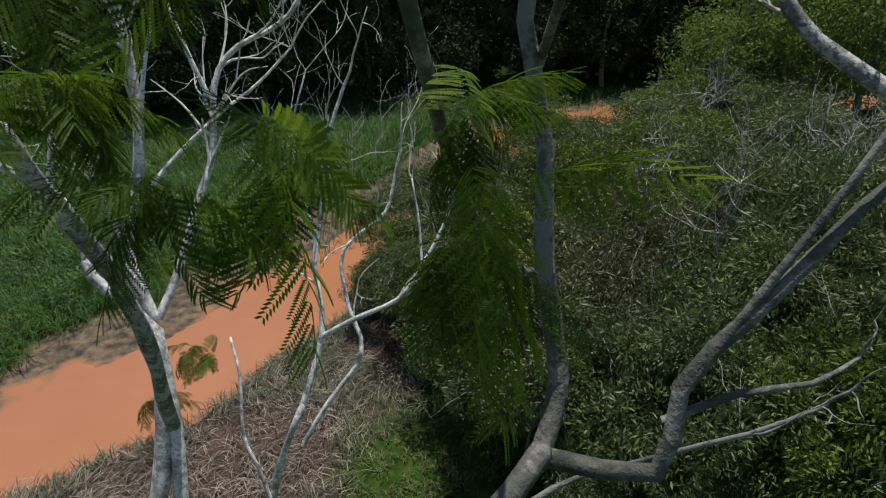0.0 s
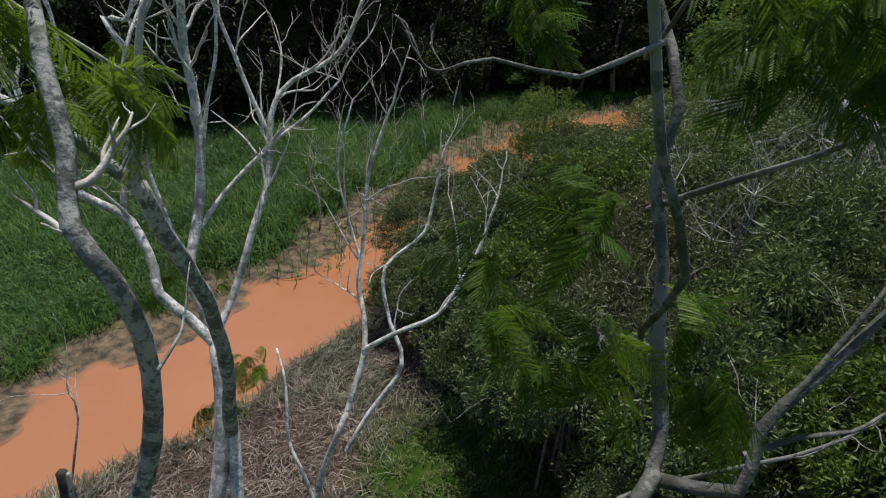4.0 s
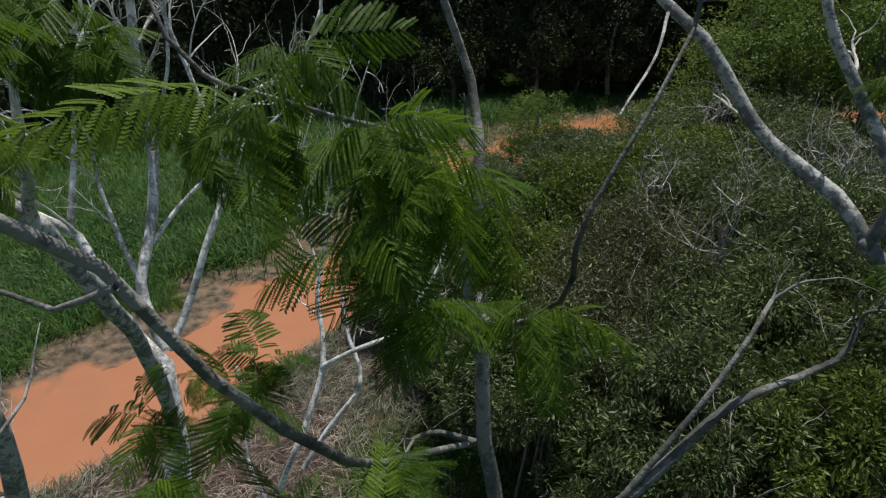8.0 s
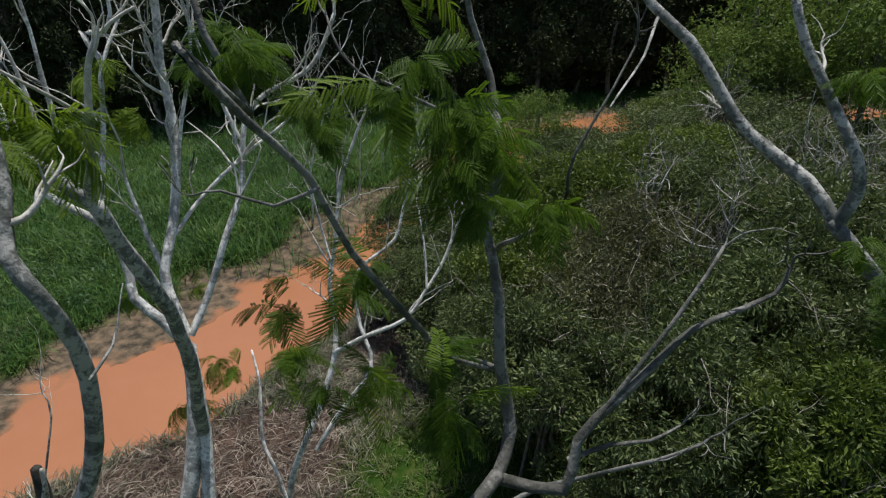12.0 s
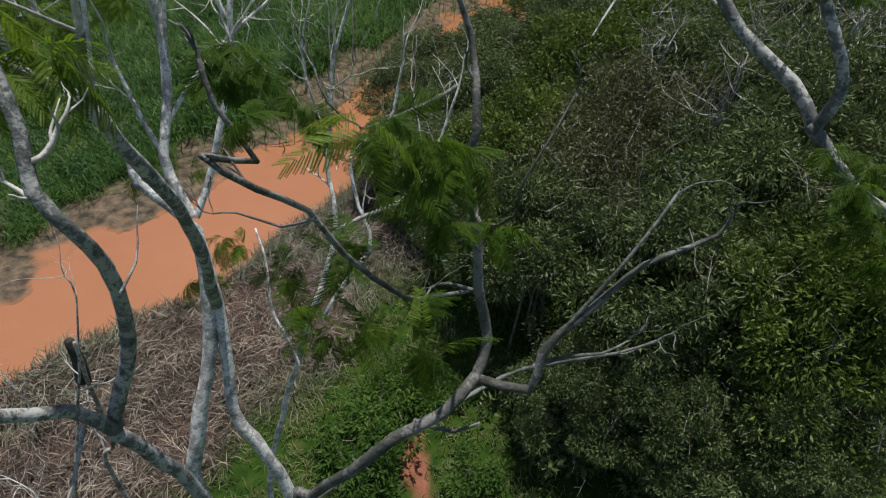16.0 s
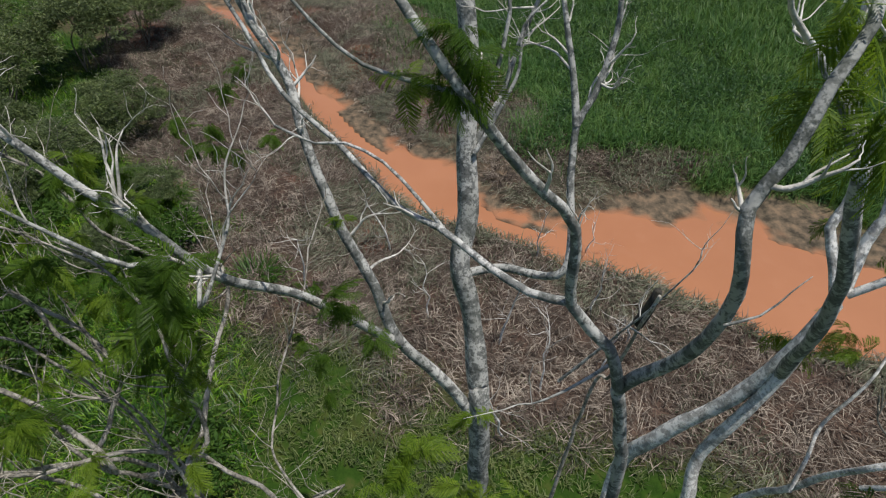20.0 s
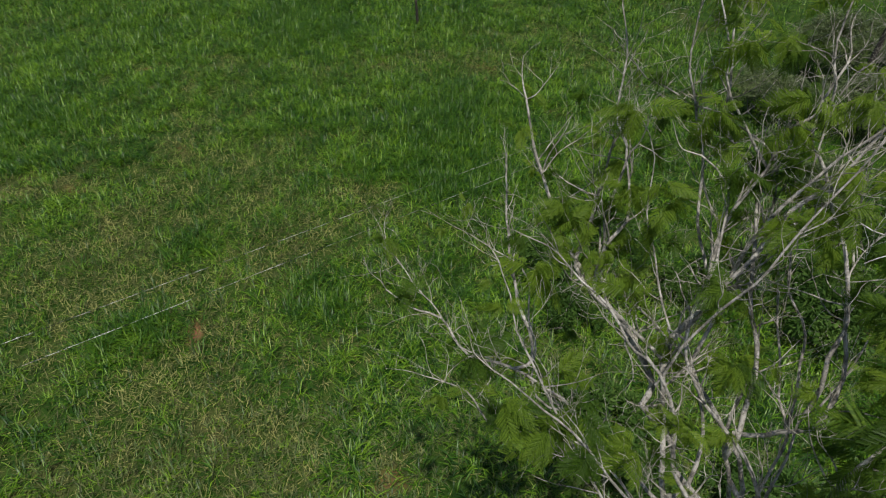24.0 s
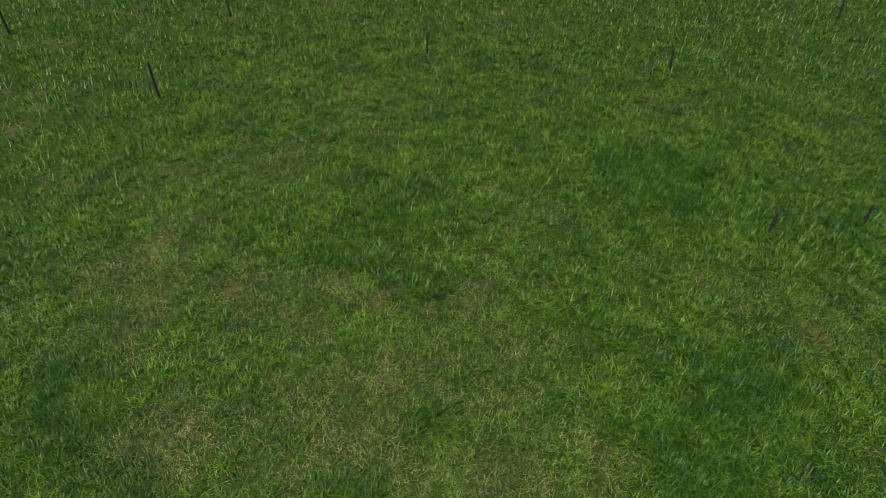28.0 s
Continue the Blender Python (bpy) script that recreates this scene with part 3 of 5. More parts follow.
def frond(length, pairs, leaflets, r, pinna=0.36):
    """A twice-feathered leaf along +x, drooping, of many small oblong leaflets in close rows."""
    pos, dire, side, size = [], [], [], []
    for k in range(pairs):
        s = 0.16 + 0.84 * (k + 0.5) / pairs
        root = np.array([length * s, 0, -0.45 * length * s * s])
        for sg in (-1, 1):
            yaw = sg * (1.25 - 0.55 * s) + r.normal(0, 0.07)
            d = np.array([math.cos(yaw), math.sin(yaw), -0.45 - 0.35 * s + r.normal(0, 0.22)])
            d /= np.linalg.norm(d)
            ln = length * pinna * (1 - 0.75 * abs(s - 0.45)) * r.uniform(0.85, 1.1)
            q = np.cross(d, (0, 0, 1))
            for m in range(leaflets):
                a_ = (m + 0.6) / leaflets
                for g in (-1, 1):
                    pos.append(root + d * ln * a_ + np.array([0, 0, -0.25 * ln * a_ * a_]))
                    dire.append(d * 0.5 + g * q + np.array([0, 0, -0.22]))
                    side.append(d)
                    size.append(ln / leaflets * (1.2 - 0.5 * abs(a_ - 0.5)))
    pos, dire, side, size = np.array(pos), np.array(dire), np.array(side), np.array(size)[:, None]
    dire /= np.linalg.norm(dire, axis=1)[:, None]
    ln, w = size * 2.3, size * 0.60
    v = np.stack([pos, pos + dire * ln * 0.5 + side * w, pos + dire * ln, pos + dire * ln * 0.5 - side * w], 1)
    return v.reshape(-1, 3)


def frond_cluster(fronds, pairs, leaflets, seed, mat, *shape):
    """Several fronds spread round one shoot, about one metre across in all before scaling."""
    r = np.random.default_rng(seed)
    out = []
    for k in range(fronds):
        v = frond(1.0 * r.uniform(0.55, 1.1), pairs, leaflets, r, *shape)
        m = Euler((r.normal(0, 0.5), r.uniform(-0.5, 1.2), r.uniform(0, 2 * math.pi))).to_matrix()
        out.append(v @ np.array(m).T)
    v = np.vstack(out)
    o = np.arange(len(v) // 4)[:, None] * 4
    return bulk("foliage", v, np.concatenate([o + np.array([0, 1, 2]), o + np.array([0, 2, 3])]), mat)


CLUSTERS = {"n": [frond_cluster(9, 10, 15, s, FROND, 0.42) for s in (1, 2, 3, 4)], "y": [frond_cluster(3, 11, 15, s, FRESH, 0.30) for s in (1, 2, 3, 4)],
            "f": [frond_cluster(13, 9, 12, s, FROND) for s in (5, 6, 7, 8)], "b": [frond_cluster(9, 9, 12, s, FRESH) for s in (9, 10, 11, 12)]}


# ---- the trees round the camera ----
def limb(tree, name, r0, r1, twigs, points, bark=None):
    crook = 0.035 if tree is tree_s else 0.008
    points = [p if k in (0, len(points) - 1) else tuple(np.array(p) + rng.normal(0, crook * 0.6, 3)) for k, p in enumerate(points)]
    start, grown = np.array(points[0]), CENTRES[tree]
    if grown and tree in (tree_s, tree_c, tree_l):
        old = np.vstack(grown)
        gap = np.linalg.norm(old - start, axis=1)
        if gap.min() > 0.08:
            gap = np.where(old[:, 2] < start[2] - 0.35 * gap, gap, 99.0)
            root = old[int(np.argmin(gap))]
            points = [tuple(root), tuple(root * 0.5 + start * 0.5 + np.array([*rng.normal(0, 0.05, 2), -0.08 * gap.min()])), *points]
    if tree in SLIM:
        r0, r1 = r0 * SLIM[tree], r1 * SLIM[tree]
    v, f, cap, c, tan, run = tube(points, r0, r1, seed=len(tree.children), wave=crook)
    grown.append(c)
    tri = np.vstack([f[:, [0, 1, 2]], f[:, [0, 2, 3]], cap])
    if bark is None:
        bark = CHAR if name == "broken_stub" else TAN if name == "dead_trunk" else BARKS.get(tree, BARK)
    me = bulk(name, v, tri, bark)
    me.polygons.foreach_set("use_smooth", np.ones(len(tri), bool))
    ob = part(name, me, tree)
    ob.matrix_parent_inverse = Matrix.Translation(-tree.location)
    if twigs:
        long, dense, depth = REACH[tree]
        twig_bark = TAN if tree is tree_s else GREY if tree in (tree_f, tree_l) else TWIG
        for k in range(2 + int(twigs * dense * run[-1])):
            s = 1.0 if k < 2 else rng.uniform(0.35, 0.97)
            q = min(int(s * len(c)), len(c) - 1)
            pieces = []
            r = (r0 + (r1 - r0) * q / len(c)) * (0.85 if k == 0 else 0.5)
            twig(pieces, c[q], tan[q], long * rng.uniform(0.6, 1.25) * min(1, np.linalg.norm(c[q] - EYE) / 2.4), min(r, 0.012), depth, 0.25 if k == 0 else 0.55)
            me = bulk("twig", *join(pieces), twig_bark)
            me.polygons.foreach_set("use_smooth", np.ones(len(me.polygons), bool))
            part("twig", me, ob)
    if tree is tree_s and name == "limb":
        for q in (-1, len(c) * 3 // 4, len(c) // 2, len(c) * 2 // 3):
            leaves(tree, "b" if rng.uniform() < 0.6 else "f", [(*(c[q] + rng.normal(0, 0.12, 3)), rng.uniform(0.07, 0.15))])
    return ob


def twig(pieces, root, along, length, r, depth, spread=0.55):
    d = along * (1.0 - spread) * 1.4 + rng.normal(0, spread, 3) + np.array([0, 0, 0.30])
    d /= np.linalg.norm(d)
    pts = [root]
    for k in range(5):
        d = d + rng.normal(0, 0.20, 3) + np.array([0, 0, 0.05])
        d /= np.linalg.norm(d)
        pts.append(pts[-1] + d * length / 5)
        if depth and k > 0 and rng.uniform() < 0.55:
            twig(pieces, pts[-1], d, length * rng.uniform(0.35, 0.7), r * (1 - 0.14 * k) * 0.62, depth - 1, 0.5)
    v, f, cap, *_ = tube(pts, r, max(r * 0.3, 0.0008), sides=5 if depth > 1 else 4, step=9, lump=0.0)
    pieces.append((v, np.vstack([f[:, [0, 1, 2]], f[:, [0, 2, 3]], cap])))


def leaves(tree, kind, spots):
    grow = 0.8 if tree is tree_l else {"n": 1.15, "y": 1.7, "f": 1.15, "b": 1.2}[kind]
    for n, (x, y, z, size) in enumerate(spots, int(rng.integers(0, 4))):
        ob = tagged(part("foliage", CLUSTERS[kind][n % 4], tree), kind="stuff")
        ob.matrix_parent_inverse = Matrix.Translation(-tree.location)
        ob.matrix_basis = pose(x, y, z + size * 0.25, rng.uniform(-20, 20), rng.uniform(-20, 20), rng.uniform(0, 360)) @ Matrix.Diagonal((size * grow, size * grow, size * grow, 1))


def near_tree(base, label):
    return thing("tree", base, label, "tree", "slender trees on the near bank")


tree_a = near_tree((-0.92, 1.35, 0), "slender pale grey tree with lichen blotches and forked limbs")
tree_b = near_tree((-1.35, 1.75, 0), "twin-stemmed pale grey tree with many bare white twigs")
tree_c = near_tree((-2.35, 1.12, 0), "stout grey tree leaning over the reed bank")
tree_f = near_tree((-0.50, 1.25, 0), "thin forked grey tree with drooping feathery leaves")
tree_r = near_tree((2.35, 2.35, 0), "pale grey forked tree beside the green thicket")
tree_w = near_tree((-1.92, 2.60, 0), "thin bare white sapling on the reed bank")
tree_s = near_tree((-2.15, -1.15, 0), "spreading many-branched whitish tree with sparse green leaves")
tree_l = near_tree((2.90, -1.20, 0), "slender tree with dense dark feathery foliage beside pasture")
tree_k = near_tree((-1.75, 1.25, 0), "dark dead snag with thin white twigs")
# How long the twigs are, how many grow on a metre, and how often they fork.
EYE = np.array([0, 0.1, 8.3])
# GREY puts shade into the bark colour of tree_f and tree_l.
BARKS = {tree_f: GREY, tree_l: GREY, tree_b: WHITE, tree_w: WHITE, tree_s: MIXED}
SLIM = {tree_s: 0.78, tree_f: 0.85, tree_w: 0.8}
CENTRES = {tree: [] for tree in (tree_a, tree_b, tree_c, tree_f, tree_r, tree_w, tree_s, tree_l, tree_k)}
REACH = {tree_a: (0.26, 1.2, 1), tree_b: (0.46, 1.2, 2), tree_c: (0.36, 1.4, 2), tree_f: (0.16, 1.5, 1), tree_r: (0.24, 1.6, 1), tree_w: (0.42, 1.5, 2),
         tree_s: (0.34, 2.0, 2), tree_l: (0.22, 2.0, 1), tree_k: (0.24, 2.0, 1)}
limb(tree_a, "trunk", 0.054, 0.025, 0, [(-0.92, 1.35, -0.05), (-0.97, 1.30, 3.00), (-1.04, 1.14, 5.81), (-1.05, 1.09, 6.26), (-1.06, 0.99, 6.64)])
limb(tree_a, "limb", 0.025, 0.012, 1, [(-1.06, 0.99, 6.64), (-1.00, 1.00, 6.80), (-0.90, 1.02, 7.02), (-0.82, 1.00, 7.23), (-0.76, 0.95, 7.45), (-0.74, 0.89, 7.61), (-0.78, 0.91, 7.70), (-0.80, 0.96, 7.79), (-0.84, 1.03, 7.91), (-0.90, 1.12, 8.01), (-0.98, 1.20, 8.10)])
limb(tree_a, "limb", 0.022, 0.009, 1, [(-1.03, 0.96, 6.72), (-1.04, 0.88, 6.94), (-1.11, 0.76, 7.12), (-1.09, 0.70, 7.43), (-1.08, 0.59, 7.60), (-1.09, 0.50, 7.72), (-1.05, 0.38, 7.87), (-1.12, 0.33, 7.97), (-1.22, 0.28, 8.05), (-1.31, 0.23, 8.15)])
limb(tree_a, "limb", 0.015, 0.008, 1, [(-1.11, 0.76, 7.12), (-1.21, 0.67, 7.09), (-1.39, 0.58, 7.07), (-1.59, 0.48, 7.09), (-1.76, 0.37, 7.10), (-1.94, 0.28, 7.14), (-2.11, 0.20, 7.20), (-2.30, 0.03, 7.32), (-2.49, -0.07, 7.52), (-2.65, -0.15, 7.67)])
limb(tree_a, "limb", 0.008, 0.005, 1, [(-1.58, 0.50, 7.08), (-1.68, 0.43, 7.17), (-1.87, 0.34, 7.23), (-2.01, 0.24, 7.24), (-2.11, 0.12, 7.19), (-2.16, -0.02, 7.27)])
limb(tree_a, "limb", 0.006, 0.003, 1, [(-1.06, 0.37, 7.89), (-1.14, 0.32, 7.88), (-1.23, 0.21, 7.90), (-1.27, 0.11, 7.98), (-1.36, 0.06, 8.05)])
limb(tree_a, "limb", 0.006, 0.003, 1, [(-1.07, 0.42, 7.83), (-1.09, 0.45, 7.90), (-1.13, 0.49, 8.01), (-1.16, 0.49, 8.07)])
limb(tree_a, "limb", 0.004, 0.001, 0, [(-0.72, 0.90, 7.41), (-0.70, 0.96, 7.45), (-0.69, 1.02, 7.50), (-0.70, 1.06, 7.54)])
limb(tree_a, "limb", 0.008, 0.003, 1, [(-1.07, 0.95, 6.81), (-1.06, 0.77, 6.72), (-1.07, 0.66, 6.68)])
limb(tree_b, "trunk", 0.093, 0.043, 0, [(-1.35, 1.75, -0.05), (-1.38, 1.70, 2.50), (-1.88, 2.05, 3.85), (-1.80, 2.21, 4.50), (-1.64, 2.51, 5.12), (-1.58, 2.69, 5.61), (-1.60, 2.82, 5.97)])
limb(tree_b, "trunk", 0.084, 0.034, 0, [(-1.00, 1.95, -0.05), (-0.95, 1.80, 2.50), (-1.24, 2.15, 3.68), (-1.36, 2.23, 4.20), (-1.52, 2.32, 4.61), (-1.53, 2.48, 5.04), (-1.54, 2.64, 5.45), (-1.59, 2.81, 5.91)])
limb(tree_b, "limb", 0.034, 0.017, 3, [(-1.60, 2.82, 5.97), (-1.74, 2.86, 6.12), (-1.89, 2.89, 6.29), (-1.92, 2.95, 6.41), (-2.03, 3.04, 6.67), (-2.17, 3.01, 6.79), (-2.31, 2.98, 6.94), (-2.42, 3.06, 7.13), (-2.52, 3.16, 7.39)])
limb(tree_b, "limb", 0.037, 0.023, 4, [(-1.67, 2.96, 5.95), (-1.74, 3.03, 6.11), (-1.81, 3.12, 6.31), (-1.77, 3.27, 6.55), (-1.74, 3.44, 6.90), (-1.75, 3.54, 7.20), (-1.78, 3.59, 7.50), (-1.75, 3.65, 7.84), (-1.72, 3.68, 8.16)])
limb(tree_b, "limb", 0.026, 0.012, 4, [(-1.65, 2.96, 5.95), (-1.54, 3.13, 6.22), (-1.44, 3.27, 6.52), (-1.35, 3.42, 6.76), (-1.32, 3.56, 7.13), (-1.18, 3.66, 7.32), (-0.90, 3.77, 7.47), (-0.75, 3.85, 7.76)])
limb(tree_b, "limb", 0.016, 0.007, 4, [(-1.76, 3.26, 6.51), (-1.63, 3.41, 6.69), (-1.50, 3.52, 6.82), (-1.33, 3.63, 6.94), (-1.12, 3.75, 7.09), (-0.94, 3.85, 7.27)])
limb(tree_b, "limb", 0.016, 0.008, 4, [(-1.35, 3.53, 7.06), (-1.42, 3.55, 7.23), (-1.49, 3.58, 7.47), (-1.54, 3.59, 7.66), (-1.57, 3.60, 7.87), (-1.59, 3.61, 8.10)])
limb(tree_b, "limb", 0.020, 0.011, 2, [(-1.80, 3.12, 6.31), (-1.89, 3.18, 6.51), (-1.95, 3.25, 6.71), (-2.00, 3.29, 6.88)])
limb(tree_b, "limb", 0.020, 0.009, 4, [(-2.07, 3.04, 6.71), (-2.04, 3.19, 6.99), (-2.03, 3.29, 7.23), (-2.01, 3.40, 7.55), (-1.94, 3.57, 7.78)])
limb(tree_b, "limb", 0.016, 0.007, 4, [(-2.35, 3.17, 6.96), (-2.41, 3.24, 7.28), (-2.44, 3.27, 7.49), (-2.47, 3.28, 7.67), (-2.55, 3.32, 7.86)])
limb(tree_b, "limb", 0.016, 0.007, 4, [(-2.28, 3.22, 7.18), (-2.30, 3.29, 7.52), (-2.32, 3.31, 7.72), (-2.33, 3.32, 7.97)])
limb(tree_b, "limb", 0.019, 0.008, 4, [(-2.05, 3.45, 7.55), (-2.15, 3.50, 7.70), (-2.02, 3.49, 7.67), (-1.97, 3.53, 7.79), (-1.98, 3.55, 7.96)])
limb(tree_b, "limb", 0.014, 0.007, 3, [(-1.75, 3.39, 6.77), (-1.67, 3.51, 7.21), (-1.57, 3.56, 7.54), (-1.55, 3.61, 7.84), (-1.50, 3.65, 8.10)])
limb(tree_b, "limb", 0.040, 0.026, 0, [(-1.54, 2.64, 5.45), (-1.36, 2.36, 5.98), (-1.21, 2.14, 6.45), (-1.15, 1.98, 6.77), (-1.12, 1.90, 6.92), (-1.11, 1.80, 7.11), (-1.11, 1.74, 7.24), (-1.11, 1.68, 7.36), (-1.10, 1.63, 7.46)], BARK)
limb(tree_b, "limb", 0.022, 0.013, 1, [(-1.10, 1.63, 7.46), (-1.14, 1.58, 7.55), (-1.18, 1.56, 7.60), (-1.22, 1.54, 7.66), (-1.30, 1.50, 7.74)], BARK)
limb(tree_b, "limb", 0.018, 0.013, 1, [(-1.11, 1.64, 7.44), (-1.08, 1.60, 7.53), (-1.04, 1.56, 7.60), (-0.99, 1.52, 7.68), (-0.94, 1.48, 7.78)], BARK)
limb(tree_c, "trunk", 0.123, 0.060, 0, [(-2.35, 1.12, -0.05), (-2.47, 1.07, 3.96), (-2.62, 1.09, 4.54), (-2.85, 1.08, 5.09), (-3.00, 1.04, 5.48), (-3.15, 1.13, 5.83), (-3.29, 1.17, 6.21), (-3.44, 1.19, 6.55), (-3.53, 1.22, 6.86), (-3.66, 1.22, 7.17), (-3.87, 1.19, 7.47)])
limb(tree_c, "limb", 0.053, 0.023, 2, [(-2.45, 1.08, 4.08), (-2.61, 0.83, 4.59), (-2.72, 0.49, 5.11), (-2.86, 0.37, 5.61), (-2.98, 0.22, 6.03), (-3.22, 0.11, 6.52), (-3.42, 0.06, 6.88), (-3.54, -0.07, 7.18), (-3.62, -0.14, 7.44)])
limb(tree_c, "limb", 0.036, 0.014, 2, [(-2.71, 0.51, 5.09), (-2.59, 0.16, 5.62), (-2.46, -0.11, 6.04), (-2.32, -0.36, 6.35), (-2.23, -0.49, 6.59), (-2.27, -0.66, 6.85), (-2.28, -0.81, 7.04), (-2.34, -0.98, 7.25), (-2.41, -1.10, 7.39), (-2.51, -1.21, 7.63)])
limb(tree_c, "limb", 0.014, 0.006, 3, [(-2.21, -0.58, 6.67), (-2.14, -0.72, 6.72), (-2.18, -0.87, 6.83), (-2.21, -1.01, 6.97), (-2.24, -1.14, 7.10)])
limb(tree_c, "limb", 0.013, 0.006, 3, [(-2.23, -0.48, 6.58), (-2.03, -0.51, 6.52), (-2.11, -0.43, 6.58), (-2.27, -0.31, 6.75), (-2.34, -0.30, 6.84)])
limb(tree_c, "limb", 0.026, 0.013, 3, [(-3.29, 1.18, 6.21), (-3.35, 1.28, 6.35), (-3.43, 1.45, 6.59), (-3.51, 1.59, 6.89), (-3.56, 1.72, 7.16)])
limb(tree_c, "limb", 0.034, 0.017, 2, [(-2.53, 1.62, 5.69), (-2.93, 1.77, 6.22), (-3.07, 1.83, 6.47), (-3.10, 1.94, 6.64), (-3.20, 2.08, 6.99), (-3.30, 2.12, 7.29)])
limb(tree_c, "limb", 0.028, 0.013, 3, [(-3.06, 1.83, 6.46), (-3.23, 1.84, 6.75), (-3.40, 1.81, 7.09), (-3.52, 1.77, 7.38)])
limb(tree_c, "limb", 0.017, 0.007, 3, [(-3.23, 1.19, 6.26), (-3.31, 1.37, 6.49), (-3.38, 1.54, 6.76), (-3.47, 1.58, 6.98), (-3.47, 1.72, 7.14)])
limb(tree_f, "trunk", 0.022, 0.015, 0, [(-0.42, 1.05, -0.05), (-0.42, 0.98, 4.00), (-0.36, 0.69, 6.66), (-0.28, 0.62, 7.00), (-0.17, 0.59, 7.19), (-0.07, 0.60, 7.31), (0.03, 0.64, 7.37), (0.09, 0.69, 7.41)])
limb(tree_f, "limb", 0.014, 0.004, 1, [(0.09, 0.70, 7.39), (0.10, 0.75, 7.45), (0.09, 0.76, 7.58), (0.08, 0.79, 7.69), (0.07, 0.80, 7.80), (0.07, 0.81, 7.91), (0.06, 0.92, 8.01), (0.03, 0.92, 8.09), (0.01, 0.93, 8.16), (-0.00, 0.95, 8.24)])
limb(tree_f, "limb", 0.013, 0.004, 1, [(0.09, 0.70, 7.39), (0.19, 0.66, 7.42), (0.22, 0.69, 7.50), (0.26, 0.71, 7.58), (0.34, 0.73, 7.66), (0.41, 0.75, 7.71), (0.48, 0.76, 7.73), (0.51, 0.77, 7.77)])
limb(tree_f, "limb", 0.006, 0.002, 1, [(0.20, 0.68, 7.46), (0.26, 0.68, 7.50), (0.32, 0.67, 7.51), (0.37, 0.69, 7.53)])
limb(tree_f, "limb", 0.006, 0.003, 1, [(0.21, 0.68, 7.49), (0.29, 0.70, 7.64), (0.36, 0.74, 7.72), (0.41, 0.78, 7.80)])
limb(tree_f, "limb", 0.006, 0.003, 1, [(0.09, 0.78, 7.56), (0.03, 0.76, 7.59), (-0.00, 0.74, 7.61)])
limb(tree_f, "limb", 0.005, 0.003, 1, [(0.08, 0.80, 7.54), (0.01, 0.61, 7.71), (-0.02, 0.49, 7.86), (-0.07, 0.44, 7.97), (-0.09, 0.41, 8.05), (-0.12, 0.38, 8.10), (-0.13, 0.35, 8.15), (-0.14, 0.42, 8.10), (-0.16, 0.42, 8.15), (-0.17, 0.44, 8.18)])
limb(tree_f, "limb", 0.002, 0.001, 1, [(-0.09, 0.41, 8.04), (-0.13, 0.42, 8.02), (-0.17, 0.43, 8.03), (-0.20, 0.44, 8.02)])
limb(tree_f, "limb", 0.006, 0.001, 1, [(0.08, 0.87, 7.74), (0.08, 0.53, 7.93), (0.10, 0.47, 7.99), (0.11, 0.46, 8.03), (0.12, 0.47, 8.07), (0.15, 0.49, 8.13)])
limb(tree_f, "limb", 0.013, 0.004, 1, [(-0.30, 0.64, 6.95), (-0.06, 0.90, 6.88), (0.20, 1.04, 6.92), (0.31, 1.05, 6.98), (0.38, 1.00, 7.07), (0.47, 0.94, 7.18), (0.55, 0.92, 7.25)])
limb(tree_f, "limb", 0.007, 0.003, 0, [(-0.04, 0.71, 7.21), (0.04, 0.66, 7.26), (0.10, 0.64, 7.32)])
limb(tree_f, "limb", 0.004, 0.001, 1, [(0.04, 0.86, 7.95), (-0.04, 0.49, 8.09), (-0.06, 0.47, 8.11), (-0.08, 0.47, 8.13), (-0.09, 0.49, 8.15)])
limb(tree_r, "trunk", 0.043, 0.025, 0, [(3.60, 1.90, -0.05), (3.20, 1.85, 4.00), (2.20, 1.75, 6.50), (1.41, 1.66, 7.21), (1.28, 1.72, 7.33), (1.24, 1.75, 7.38)])
limb(tree_r, "limb", 0.025, 0.017, 1, [(1.25, 1.75, 7.38), (1.17, 1.84, 7.48), (1.02, 1.97, 7.61), (0.92, 2.05, 7.73), (0.81, 2.12, 7.88), (0.70, 2.23, 7.99), (0.60, 2.32, 8.12)])
limb(tree_r, "limb", 0.021, 0.013, 1, [(1.25, 1.74, 7.38), (1.26, 1.72, 7.50), (1.23, 1.73, 7.62), (1.16, 1.81, 7.76), (1.07, 1.89, 7.91), (1.02, 1.94, 8.06)])
limb(tree_r, "limb", 0.006, 0.002, 0, [(0.70, 2.17, 7.95), (0.45, 1.51, 7.93), (0.33, 1.22, 7.89)])
limb(tree_w, "trunk", 0.054, 0.026, 0, [(-1.92, 2.60, -0.05), (-1.86, 2.85, 2.20), (-1.46, 2.95, 3.73), (-1.23, 2.95, 4.37), (-1.14, 2.95, 4.72), (-0.98, 2.95, 5.10), (-0.93, 3.04, 5.23)])
limb(tree_w, "limb", 0.026, 0.013, 2, [(-0.93, 3.04, 5.23), (-0.82, 3.26, 5.64), (-0.86, 3.50, 6.05), (-0.82, 3.65, 6.34), (-0.78, 3.77, 6.67), (-0.65, 3.88, 7.04)])
limb(tree_w, "limb", 0.022, 0.010, 2, [(-0.82, 3.24, 5.61), (-0.59, 3.25, 5.76), (-0.31, 3.25, 5.90), (-0.17, 3.35, 6.08), (-0.03, 3.46, 6.30), (0.07, 3.57, 6.59)])
